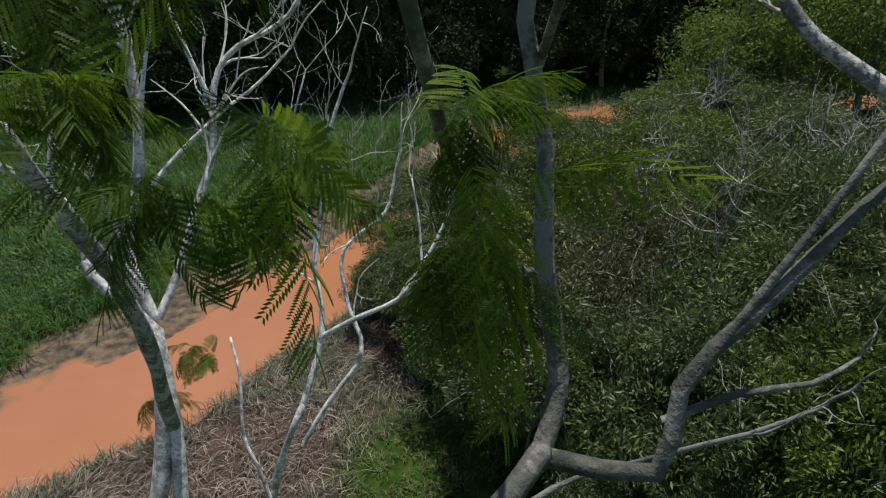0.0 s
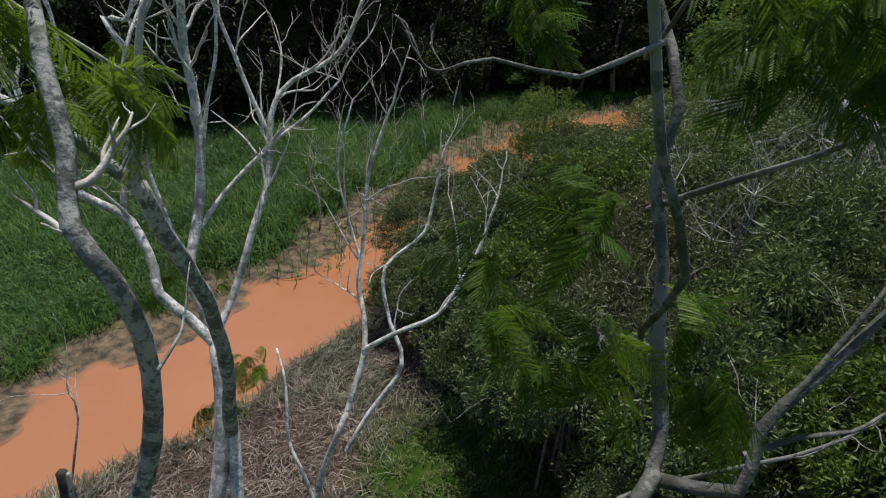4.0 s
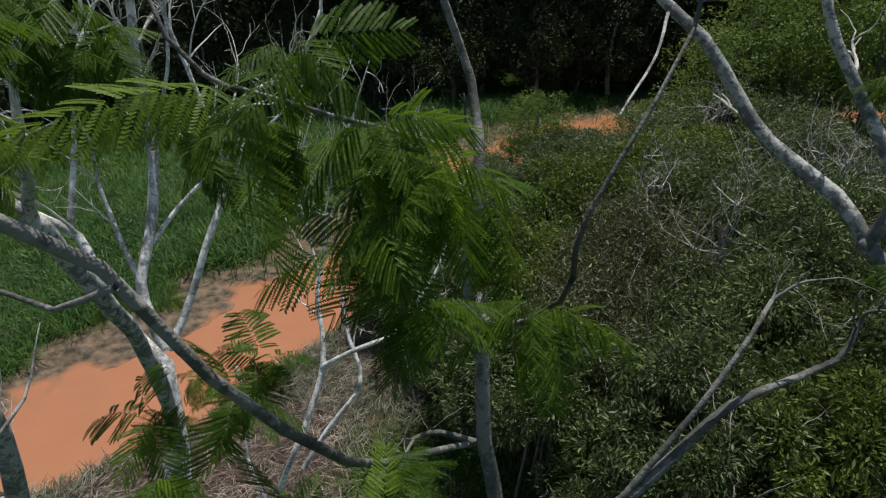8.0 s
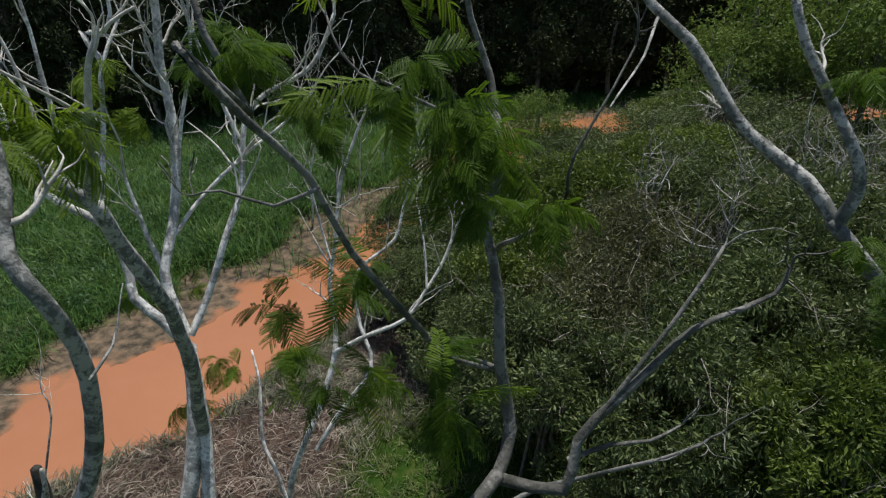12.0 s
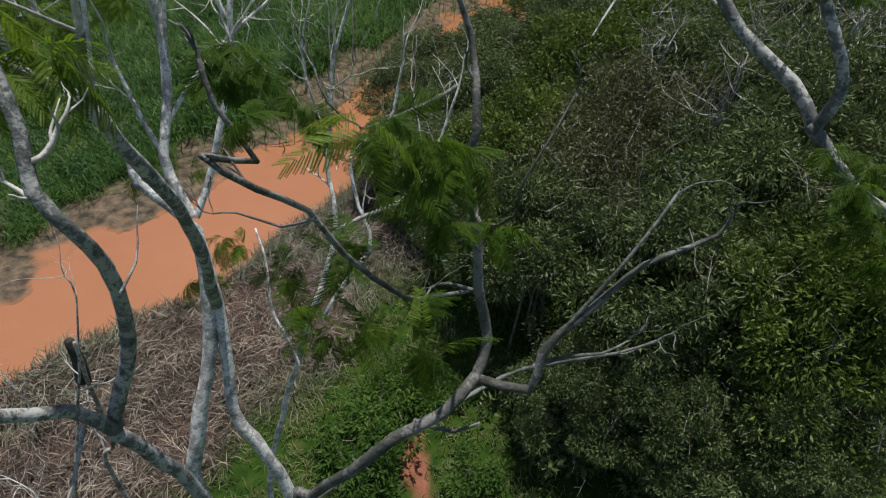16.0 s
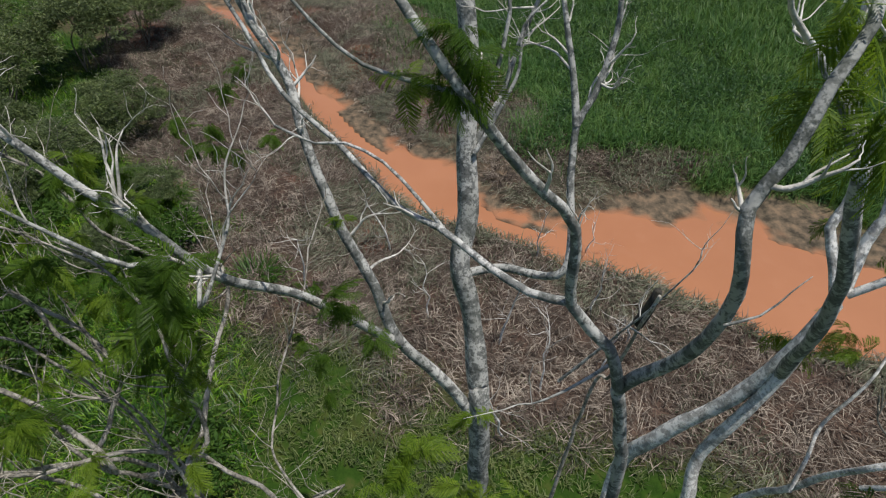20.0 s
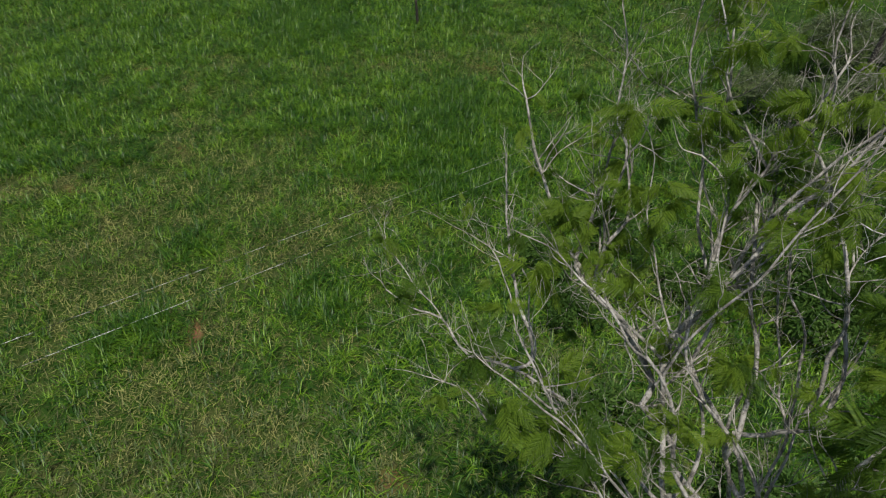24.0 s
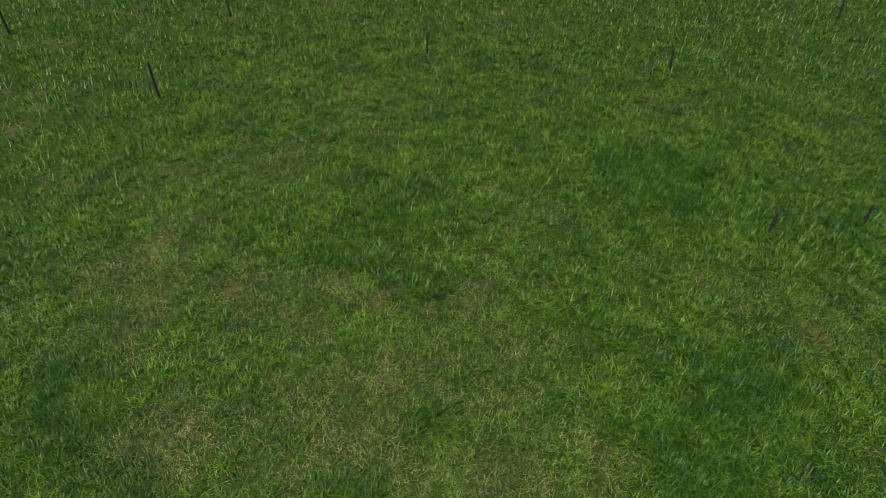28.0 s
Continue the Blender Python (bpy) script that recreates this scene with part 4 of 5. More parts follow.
limb(tree_w, "limb", 0.022, 0.012, 1, [(-0.94, 2.94, 4.98), (-0.79, 3.05, 5.21), (-0.56, 3.20, 5.51), (-0.64, 3.36, 5.75), (-0.68, 3.54, 6.07), (-0.42, 3.67, 6.29), (-0.31, 3.81, 6.66)])
limb(tree_w, "limb", 0.020, 0.011, 0, [(-1.19, 2.88, 4.46), (-1.29, 2.99, 4.72), (-1.40, 3.13, 4.89), (-1.42, 3.30, 5.24), (-1.49, 3.44, 5.45)])
limb(tree_w, "limb", 0.011, 0.006, 1, [(-0.17, 3.35, 6.08), (-0.18, 3.46, 6.30), (-0.23, 3.57, 6.56)])
limb(tree_w, "limb", 0.012, 0.006, 2, [(-0.85, 3.55, 6.14), (-0.94, 3.68, 6.48), (-0.98, 3.76, 6.75), (-0.87, 3.87, 7.14)])
limb(tree_s, "trunk", 0.057, 0.031, 0, [(-2.15, -1.15, -0.05), (-2.17, -1.00, 4.56), (-2.13, -1.02, 4.89)])
limb(tree_s, "limb", 0.028, 0.008, 3, [(-2.13, -1.02, 4.89), (-1.77, -1.29, 5.26), (-1.69, -1.42, 5.63), (-1.68, -1.60, 5.98), (-1.82, -1.65, 6.24), (-2.01, -1.64, 6.55), (-2.21, -1.69, 6.80), (-2.46, -1.69, 7.16), (-2.56, -1.71, 7.37)])
limb(tree_s, "limb", 0.015, 0.005, 3, [(-1.68, -1.60, 5.98), (-1.60, -1.80, 6.06), (-1.49, -2.01, 6.16), (-1.53, -2.23, 6.38), (-1.55, -2.43, 6.61)])
limb(tree_s, "limb", 0.018, 0.005, 3, [(-2.13, -1.02, 4.89), (-1.99, -1.24, 5.61), (-2.13, -1.43, 6.07), (-2.16, -1.67, 6.25), (-2.11, -2.19, 6.66), (-2.13, -2.38, 6.93)])
limb(tree_s, "limb", 0.018, 0.006, 3, [(-2.02, -1.25, 5.63), (-2.13, -1.09, 5.78), (-2.27, -1.02, 5.99), (-2.48, -1.34, 6.35), (-2.66, -1.65, 6.79), (-2.66, -1.78, 6.92)])
limb(tree_s, "limb", 0.020, 0.005, 3, [(-2.09, -1.02, 4.86), (-2.18, -1.13, 5.19), (-2.00, -1.27, 5.63), (-1.83, -1.57, 5.93), (-2.06, -1.73, 6.20), (-2.37, -1.97, 6.72), (-2.27, -2.29, 6.98), (-1.90, -2.68, 7.11)])
limb(tree_s, "limb", 0.022, 0.005, 3, [(-2.04, -0.71, 5.47), (-2.10, -0.73, 6.02), (-2.29, -0.89, 6.53), (-2.33, -1.15, 6.88), (-2.32, -1.32, 7.00)])
limb(tree_s, "limb", 0.020, 0.007, 3, [(-1.29, -2.23, 5.05), (-0.89, -2.51, 5.25), (-0.71, -2.72, 5.38), (-0.49, -2.84, 5.44), (-0.34, -2.95, 5.53)])
limb(tree_s, "limb", 0.013, 0.005, 3, [(-1.43, -2.21, 4.84), (-1.20, -2.43, 4.90), (-0.85, -2.72, 5.01), (-0.65, -3.09, 5.27), (-0.43, -3.40, 5.55)])
limb(tree_s, "limb", 0.013, 0.005, 3, [(-1.33, -2.23, 4.81), (-1.38, -2.70, 5.15), (-1.38, -2.99, 5.40), (-1.05, -3.33, 5.62)])
limb(tree_s, "limb", 0.015, 0.005, 3, [(-1.15, -1.97, 4.85), (-0.91, -2.13, 4.87), (-0.78, -2.33, 4.97), (-0.57, -2.46, 5.02)])
limb(tree_s, "limb", 0.025, 0.006, 3, [(-1.57, -0.73, 4.88), (-1.70, -0.79, 5.30), (-1.57, -1.05, 5.66), (-1.50, -1.30, 6.10), (-1.38, -1.57, 6.33), (-1.24, -1.79, 6.42), (-1.15, -1.99, 6.55)])
limb(tree_s, "limb", 0.023, 0.006, 3, [(-1.83, -0.47, 4.73), (-2.02, -0.56, 5.08), (-1.94, -1.00, 5.62), (-1.74, -1.34, 6.02), (-1.69, -1.53, 6.24), (-1.93, -1.70, 6.58), (-1.95, -1.94, 6.84), (-1.91, -2.08, 6.97)])
limb(tree_s, "limb", 0.010, 0.004, 3, [(-1.47, -1.37, 6.13), (-1.66, -1.36, 6.53), (-1.76, -1.38, 6.79), (-1.95, -1.37, 7.19), (-2.10, -1.39, 7.48)])
limb(tree_s, "limb", 0.017, 0.005, 3, [(-1.67, -0.80, 4.94), (-1.92, -0.85, 5.32), (-2.22, -1.14, 5.75), (-2.24, -1.29, 5.83), (-2.34, -1.60, 6.10), (-2.45, -1.89, 6.44)])
limb(tree_s, "limb", 0.011, 0.004, 3, [(-1.06, -0.89, 5.83), (-0.94, -1.21, 6.14), (-0.84, -1.42, 6.35), (-0.81, -1.67, 6.53), (-0.77, -1.87, 6.70)])
limb(tree_s, "limb", 0.012, 0.004, 3, [(-1.13, -0.82, 5.72), (-1.12, -0.90, 5.97), (-0.94, -1.10, 6.21), (-0.76, -1.28, 6.36), (-0.62, -1.46, 6.43)])
limb(tree_s, "limb", 0.013, 0.004, 3, [(-1.71, -0.21, 4.88), (-2.04, -0.42, 5.19), (-2.41, -0.26, 5.55), (-2.64, -0.08, 5.88), (-2.82, 0.01, 6.08), (-2.99, 0.16, 6.30)])
limb(tree_s, "limb", 0.011, 0.004, 3, [(-1.55, -0.06, 5.57), (-1.41, -0.45, 5.65), (-1.21, -0.73, 5.73), (-1.21, -1.00, 5.93)])
limb(tree_s, "limb", 0.011, 0.004, 3, [(-2.00, -0.89, 5.37), (-2.37, -1.18, 5.89), (-2.59, -1.28, 6.16), (-2.81, -1.44, 6.53)])
limb(tree_s, "limb", 0.009, 0.003, 3, [(-1.66, -1.61, 6.27), (-1.66, -1.98, 6.59), (-1.75, -2.21, 6.95), (-1.68, -2.35, 7.09)])
limb(tree_s, "limb", 0.011, 0.004, 3, [(-2.22, -1.14, 5.75), (-2.36, -1.44, 6.17), (-2.42, -1.72, 6.44), (-2.61, -2.04, 7.06), (-2.68, -2.11, 7.30)])
limb(tree_s, "limb", 0.024, 0.009, 3, [(-3.26, -0.59, 5.54), (-3.13, -0.75, 5.74), (-3.08, -1.06, 6.25), (-3.05, -1.34, 6.74), (-3.03, -1.54, 7.09)])
limb(tree_s, "limb", 0.010, 0.004, 3, [(-3.05, -0.93, 6.00), (-2.91, -1.07, 6.05), (-2.95, -1.27, 6.20), (-3.00, -1.56, 6.44)])
limb(tree_s, "limb", 0.029, 0.012, 3, [(-1.74, -1.63, 5.67), (-1.58, -1.88, 6.00), (-1.42, -2.07, 6.21), (-1.38, -2.20, 6.31), (-1.48, -2.29, 6.47), (-1.58, -2.40, 6.69)])
limb(tree_s, "limb", 0.018, 0.008, 3, [(-1.42, -2.07, 6.21), (-1.32, -2.37, 6.45), (-1.28, -2.56, 6.66), (-1.23, -2.80, 7.01)])
limb(tree_s, "limb", 0.020, 0.008, 3, [(-1.43, -2.03, 6.18), (-1.51, -2.10, 6.45), (-1.61, -2.16, 6.59), (-1.65, -2.32, 6.83)])
limb(tree_s, "limb", 0.018, 0.008, 3, [(-1.30, -2.40, 5.31), (-1.25, -2.80, 5.63), (-1.27, -3.00, 5.85), (-1.32, -3.24, 6.18)])
limb(tree_s, "limb", 0.025, 0.008, 3, [(-1.60, -1.11, 5.23), (-1.74, -1.62, 5.91), (-1.91, -1.71, 6.24), (-2.04, -1.87, 6.65), (-2.21, -1.94, 6.93), (-2.29, -2.00, 7.11)])
limb(tree_s, "limb", 0.012, 0.005, 3, [(-1.49, -2.09, 6.25), (-1.58, -2.28, 6.50), (-1.71, -2.40, 6.75), (-1.69, -2.60, 7.03), (-1.76, -2.68, 7.25), (-1.73, -2.81, 7.49)])
limb(tree_s, "limb", 0.017, 0.006, 3, [(-1.91, -1.71, 6.24), (-2.05, -1.73, 6.53), (-2.21, -1.74, 6.89), (-2.39, -1.72, 7.13), (-2.50, -1.68, 7.29)])
limb(tree_s, "limb", 0.012, 0.005, 3, [(-1.97, -1.82, 6.38), (-2.00, -2.12, 6.70), (-2.05, -2.35, 7.05), (-2.04, -2.49, 7.27), (-2.05, -2.59, 7.50)])
limb(tree_s, "limb", 0.020, 0.007, 3, [(-1.91, -1.15, 5.66), (-2.11, -1.40, 6.06), (-2.10, -1.64, 6.35), (-2.23, -1.96, 6.77), (-2.16, -2.27, 7.08), (-2.18, -2.46, 7.45)])
limb(tree_s, "limb", 0.017, 0.007, 3, [(-2.19, -1.09, 5.97), (-2.35, -1.27, 6.34), (-2.40, -1.48, 6.71), (-2.37, -1.93, 7.14), (-2.47, -2.00, 7.43)])
limb(tree_s, "limb", 0.010, 0.005, 3, [(-2.21, -1.94, 6.93), (-2.13, -2.14, 7.08), (-2.10, -2.30, 7.29), (-2.06, -2.49, 7.62)])
limb(tree_s, "limb", 0.010, 0.005, 3, [(-2.29, -2.00, 7.11), (-2.44, -1.93, 7.25), (-2.47, -2.00, 7.43), (-2.48, -2.13, 7.70)])
limb(tree_s, "limb", 0.017, 0.007, 3, [(-1.68, -1.07, 5.26), (-1.91, -1.43, 5.79), (-1.72, -1.84, 6.05), (-1.46, -2.10, 6.24)])
limb(tree_l, "trunk", 0.026, 0.017, 0, [(2.90, -1.20, -0.05), (2.75, -1.20, 4.00), (2.40, -1.10, 6.40), (1.96, -0.88, 7.04)])
limb(tree_l, "limb", 0.015, 0.005, 2, [(1.96, -0.88, 7.04), (1.70, -0.88, 7.04), (1.59, -0.91, 6.93), (1.48, -0.90, 6.82)])
limb(tree_l, "limb", 0.014, 0.006, 2, [(1.96, -0.88, 7.04), (2.12, -1.16, 7.24), (2.18, -1.47, 7.37), (2.08, -1.65, 7.37)])
limb(tree_l, "limb", 0.010, 0.004, 1, [(1.68, -0.87, 7.02), (1.58, -0.75, 6.87), (1.48, -0.68, 6.76)])
limb(tree_k, "broken_stub", 0.047, 0.028, 0, [(-2.18, 2.04, 5.41), (-2.16, 2.06, 5.56), (-2.15, 2.08, 5.74)])
limb(tree_k, "dead_trunk", 0.027, 0.011, 0, [(-1.75, 1.25, -0.05), (-2.25, 1.83, 4.26), (-2.18, 1.95, 4.83), (-2.12, 2.01, 5.42), (-2.04, 2.00, 5.83)])
limb(tree_k, "limb", 0.012, 0.004, 1, [(-2.31, 1.61, 4.74), (-2.20, 1.83, 5.21), (-2.06, 1.98, 5.68), (-1.98, 2.12, 6.06), (-2.01, 2.15, 6.20)])
limb(tree_k, "limb", 0.008, 0.004, 1, [(-2.10, 1.91, 5.50), (-2.03, 1.97, 5.48), (-1.99, 1.99, 5.47)])
leaves(tree_f, "n", [(-0.22, 0.58, 8.12, 0.038), (-0.20, 0.60, 8.12, 0.036), (-0.22, 0.57, 8.09, 0.038), (-0.21, 0.59, 8.09, 0.036), (-0.14, 0.61, 8.04, 0.034), (-0.18, 0.60, 8.10, 0.038), (-0.15, 0.60, 8.06, 0.038), (-0.13, 0.60, 8.02, 0.038), (-0.02, 0.45, 8.12, 0.036), (0.01, 0.45, 8.09, 0.036), (-0.03, 0.45, 8.09, 0.036), (0.01, 0.44, 8.05, 0.036), (0.04, 0.44, 8.07, 0.036), (0.08, 0.42, 8.02, 0.036), (0.03, 0.42, 8.02, 0.036)])
leaves(tree_f, "n", [(-0.14, 0.42, 8.13, 0.036), (-0.08, 0.52, 7.90, 0.050), (-0.10, 0.51, 7.88, 0.050), (-0.17, 0.52, 7.85, 0.046), (-0.16, 0.50, 7.81, 0.046), (-0.12, 0.48, 7.78, 0.046), (-0.07, 0.49, 7.78, 0.046), (-0.00, 0.47, 7.76, 0.046), (0.00, 0.51, 7.80, 0.046), (0.01, 0.51, 8.06, 0.060), (0.06, 0.51, 8.03, 0.060), (0.01, 0.47, 8.02, 0.050)])
leaves(tree_r, "f", [(1.16, 1.34, 7.42, 0.088), (1.20, 1.26, 7.35, 0.096), (1.18, 1.29, 7.28, 0.072), (1.22, 1.17, 7.28, 0.096), (1.23, 1.43, 7.42, 0.080), (1.21, 1.79, 7.83, 0.096), (1.18, 1.53, 7.40, 0.080)])
leaves(tree_b, "b", [(-2.15, 3.37, 7.44, 0.173), (-2.05, 3.45, 7.52, 0.154), (-1.90, 3.45, 7.19, 0.192), (-2.30, 3.19, 7.16, 0.192), (-2.19, 3.25, 7.11, 0.154), (-2.40, 3.07, 7.03, 0.192), (-1.59, 3.09, 5.61, 0.173), (-1.49, 3.10, 5.56, 0.154), (-1.86, 3.00, 5.28, 0.192), (-1.94, 3.00, 6.25, 0.134), (-1.65, 3.12, 6.18, 0.115)])
leaves(tree_a, "f", [(-1.11, 0.38, 7.98, 0.088), (-1.08, 0.39, 7.93, 0.104), (-1.09, 0.34, 7.88, 0.088)])
leaves(tree_a, "b", [(-1.14, 0.28, 7.87, 0.088), (-0.96, 1.16, 7.96, 0.160), (-0.92, 1.12, 7.82, 0.112), (-0.85, 1.18, 7.83, 0.160)])
leaves(tree_f, "y", [(-0.02, 0.32, 8.19, 0.034), (-0.04, 0.45, 8.10, 0.040), (-0.17, 0.49, 7.82, 0.045), (-0.08, 0.47, 7.81, 0.050), (0.00, 0.45, 7.80, 0.050), (0.01, 0.44, 7.79, 0.045), (0.01, 0.46, 8.08, 0.035)])
leaves(tree_s, "b", [(-1.31, -2.43, 6.52, 0.128), (-1.47, -2.26, 6.42, 0.112), (-1.58, -1.91, 6.32, 0.128), (-1.65, -2.41, 6.76, 0.160), (-1.39, -2.35, 6.48, 0.080)])
leaves(tree_c, "b", [(-1.38, 0.07, 5.33, 0.180), (-1.77, 0.38, 5.24, 0.180), (-1.98, 0.80, 5.15, 0.144), (-1.34, 0.85, 5.21, 0.144), (-1.72, 0.16, 5.10, 0.168), (-1.74, 0.32, 5.21, 0.168), (-1.47, 0.58, 5.25, 0.144), (-1.40, 0.66, 5.18, 0.144)])
leaves(tree_c, "f", [(-1.94, -0.49, 6.82, 0.156), (-1.95, -0.60, 6.70, 0.156), (-2.04, -0.71, 6.73, 0.120), (-1.90, -0.67, 6.71, 0.120), (-2.31, 0.15, 6.02, 0.144), (-2.17, 0.06, 6.22, 0.144), (-1.96, -0.02, 6.09, 0.120), (-1.92, 0.23, 6.16, 0.120), (-2.45, -0.29, 7.04, 0.084), (-2.53, -0.32, 7.09, 0.084), (-2.95, -0.25, 7.07, 0.084), (-3.11, -0.15, 7.09, 0.084), (-2.44, -0.70, 6.98, 0.084), (-2.27, -0.84, 6.99, 0.084), (-2.55, -0.41, 6.98, 0.084), (-2.64, -0.47, 7.09, 0.084), (-2.54, -0.21, 6.93, 0.072), (-2.70, -0.06, 6.91, 0.072), (-2.31, -0.78, 6.98, 0.084), (-2.23, -0.60, 6.95, 0.084)])
leaves(tree_s, "b", [(-2.28, -1.92, 7.28, 0.176), (-2.21, -1.91, 7.17, 0.160), (-2.91, -1.03, 6.81, 0.128), (-2.65, -1.25, 6.38, 0.136), (-1.41, -1.70, 6.45, 0.160), (-1.21, -1.09, 6.08, 0.176), (-1.20, -1.99, 6.74, 0.110), (-1.17, -2.06, 6.81, 0.100), (-1.54, -2.11, 6.80, 0.120), (-1.97, -2.15, 7.14, 0.176), (-1.62, -2.28, 7.14, 0.176), (-1.93, -1.42, 7.01, 0.128), (-1.72, -1.95, 6.79, 0.144), (-1.83, -1.32, 6.21, 0.144), (-2.42, -0.97, 6.00, 0.144), (-0.84, -1.18, 6.21, 0.192), (-0.93, -1.85, 6.60, 0.176), (-2.08, -2.22, 7.46, 0.192), (-1.49, -2.37, 6.50, 0.110), (-1.64, -2.00, 6.24, 0.128)])
leaves(tree_s, "f", [(-1.75, -2.31, 6.63, 0.144), (-2.45, -2.11, 7.22, 0.128), (-2.40, -1.16, 6.63, 0.144), (-1.96, -1.42, 6.07, 0.160), (-1.23, -1.66, 5.18, 0.208), (-1.71, -1.38, 5.38, 0.160), (-1.29, -1.48, 5.13, 0.208), (-2.23, -0.71, 6.26, 0.288), (-2.17, -0.76, 6.09, 0.240), (-2.33, -0.69, 6.36, 0.240), (-2.96, -1.47, 7.38, 0.256), (-2.35, -1.86, 6.97, 0.128), (-2.92, -1.09, 6.77, 0.176), (-1.19, -1.88, 5.17, 0.176), (-1.39, -2.35, 6.48, 0.128)])
leaves(tree_l, "f", [(2.32, -1.65, 7.46, 0.149), (2.15, -1.35, 7.36, 0.149), (2.18, -1.60, 7.61, 0.149), (2.29, -1.74, 7.17, 0.149), (2.20, -1.37, 7.54, 0.149), (2.24, -1.60, 7.47, 0.149), (2.07, -1.55, 7.25, 0.124), (2.12, -1.66, 7.42, 0.124), (2.13, -1.33, 7.54, 0.124), (2.46, -1.66, 7.21, 0.149), (2.14, -1.28, 6.92, 0.149), (2.41, -1.20, 7.07, 0.149), (1.99, -1.59, 7.20, 0.139), (2.22, -1.19, 7.17, 0.139), (2.23, -1.46, 7.44, 0.139), (2.01, -0.75, 6.86, 0.149), (1.87, -1.07, 7.25, 0.149), (1.99, -1.00, 6.96, 0.149), (1.84, -1.14, 6.80, 0.139), (1.84, -0.70, 6.89, 0.139)])
leaves(tree_l, "f", [(1.70, -1.21, 6.74, 0.139), (1.72, -1.06, 6.88, 0.099), (1.70, -1.13, 6.89, 0.099), (1.52, -1.19, 6.89, 0.099), (1.61, -0.92, 6.81, 0.149), (1.67, -0.72, 6.87, 0.149), (1.70, -0.73, 7.03, 0.149), (1.83, -1.23, 6.95, 0.139), (1.53, -0.92, 6.95, 0.139), (1.75, -0.79, 6.85, 0.139), (1.66, -1.08, 6.79, 0.094), (1.58, -1.11, 7.01, 0.094), (1.60, -0.85, 6.81, 0.094), (1.64, -0.68, 6.97, 0.164), (1.61, -0.64, 6.85, 0.164), (1.97, -0.81, 7.02, 0.164), (1.50, -0.89, 6.65, 0.139), (1.42, -0.74, 6.89, 0.139), (1.61, -0.67, 6.98, 0.139), (1.66, -0.58, 6.70, 0.124)])
leaves(tree_l, "f", [(1.43, -0.51, 6.52, 0.124), (1.71, -0.60, 6.88, 0.124), (1.54, -1.15, 6.88, 0.139), (1.47, -1.06, 6.84, 0.139), (1.53, -1.07, 6.72, 0.139), (1.51, -1.11, 6.67, 0.139), (1.36, -0.65, 6.87, 0.139), (1.26, -0.79, 6.68, 0.139), (1.30, -0.86, 6.62, 0.124), (1.21, -0.96, 6.66, 0.124), (1.45, -1.08, 6.75, 0.124), (1.77, -1.08, 6.96, 0.124), (1.67, -1.00, 7.26, 0.124), (1.71, -1.06, 6.94, 0.124), (1.57, -0.63, 6.90, 0.124), (1.59, -0.85, 6.91, 0.124), (1.86, -0.98, 7.01, 0.124), (1.61, -0.70, 6.74, 0.124), (1.81, -0.79, 6.90, 0.124), (1.48, -0.87, 6.96, 0.124)])
leaves(tree_l, "f", [(1.62, -0.72, 6.97, 0.149), (1.58, -0.83, 6.91, 0.149), (1.56, -0.85, 6.90, 0.149), (1.70, -0.60, 6.76, 0.124), (1.63, -0.39, 6.78, 0.124), (1.53, -0.64, 6.96, 0.124), (1.22, -0.88, 6.96, 0.124), (1.35, -0.74, 6.87, 0.124), (1.38, -0.90, 6.62, 0.124), (2.08, -1.36, 7.33, 0.124), (2.38, -1.60, 7.57, 0.124), (2.16, -1.87, 7.37, 0.124), (2.10, -1.79, 7.07, 0.164), (2.12, -1.71, 7.02, 0.164), (1.95, -1.46, 7.22, 0.164), (2.36, -1.30, 7.52, 0.174), (2.00, -1.79, 7.51, 0.174), (2.36, -1.52, 7.61, 0.174), (1.97, -1.66, 7.26, 0.124), (1.98, -1.85, 7.13, 0.124)])
leaves(tree_l, "f", [(1.96, -1.83, 7.20, 0.124), (2.31, -1.63, 8.00, 0.119), (2.34, -1.69, 7.75, 0.119), (2.27, -1.70, 7.79, 0.119)])



# ---- the thicket ----
def shrub_meshes(kind, spread, tall, clumps, count, size, mat, bark, slim=0.17):
    r = rng
    u = r.normal(size=(clumps, 3))
    u /= np.linalg.norm(u, axis=1)[:, None]
    u[:, 2] = np.abs(u[:, 2]) * 1.1 - 0.35
    k = r.uniform(0.55, 1.0, clumps)[:, None]
    cen = u * k * np.array([spread, spread, tall * 0.45]) + np.array([0, 0, tall * 0.58])
    rad = r.uniform(0.12, 0.30, clumps) * spread
    v, f = leaf_cloud(cen, rad, count, size, slim=slim)
    crown = bulk("crown", v, f, mat)
    stems = []
    for q in range(5):
        end = cen[r.integers(0, clumps)]
        start = np.array([*r.normal(0, 0.12 * spread, 2), -0.05])
        mid = start * 0.4 + end * 0.5 + np.array([*r.normal(0, 0.1, 2), 0.1 * tall])
        v, f, cap, *_ = tube([start, mid, end], 0.03 * tall / 3, 0.008, sides=5, step=0.25, lump=0.0)
        stems.append(bulk("stem", v, np.vstack([f[:, [0, 1, 2]], f[:, [0, 2, 3]], cap]), bark))
    dry = []
    for q in range(26 if kind == "t" else 15 if kind == "a" else 6):
        c_ = cen[r.integers(0, clumps)]
        d = r.normal(size=3)
        pieces = []
        twig(pieces, c_ + d * 0.15, d / np.linalg.norm(d), r.uniform(0.35, 0.8) * spread / 1.5, 0.007, 1)
        dry.append(bulk("twig", *join(pieces), TAN if kind in "at" else BRUSH))
    return crown, dry, stems


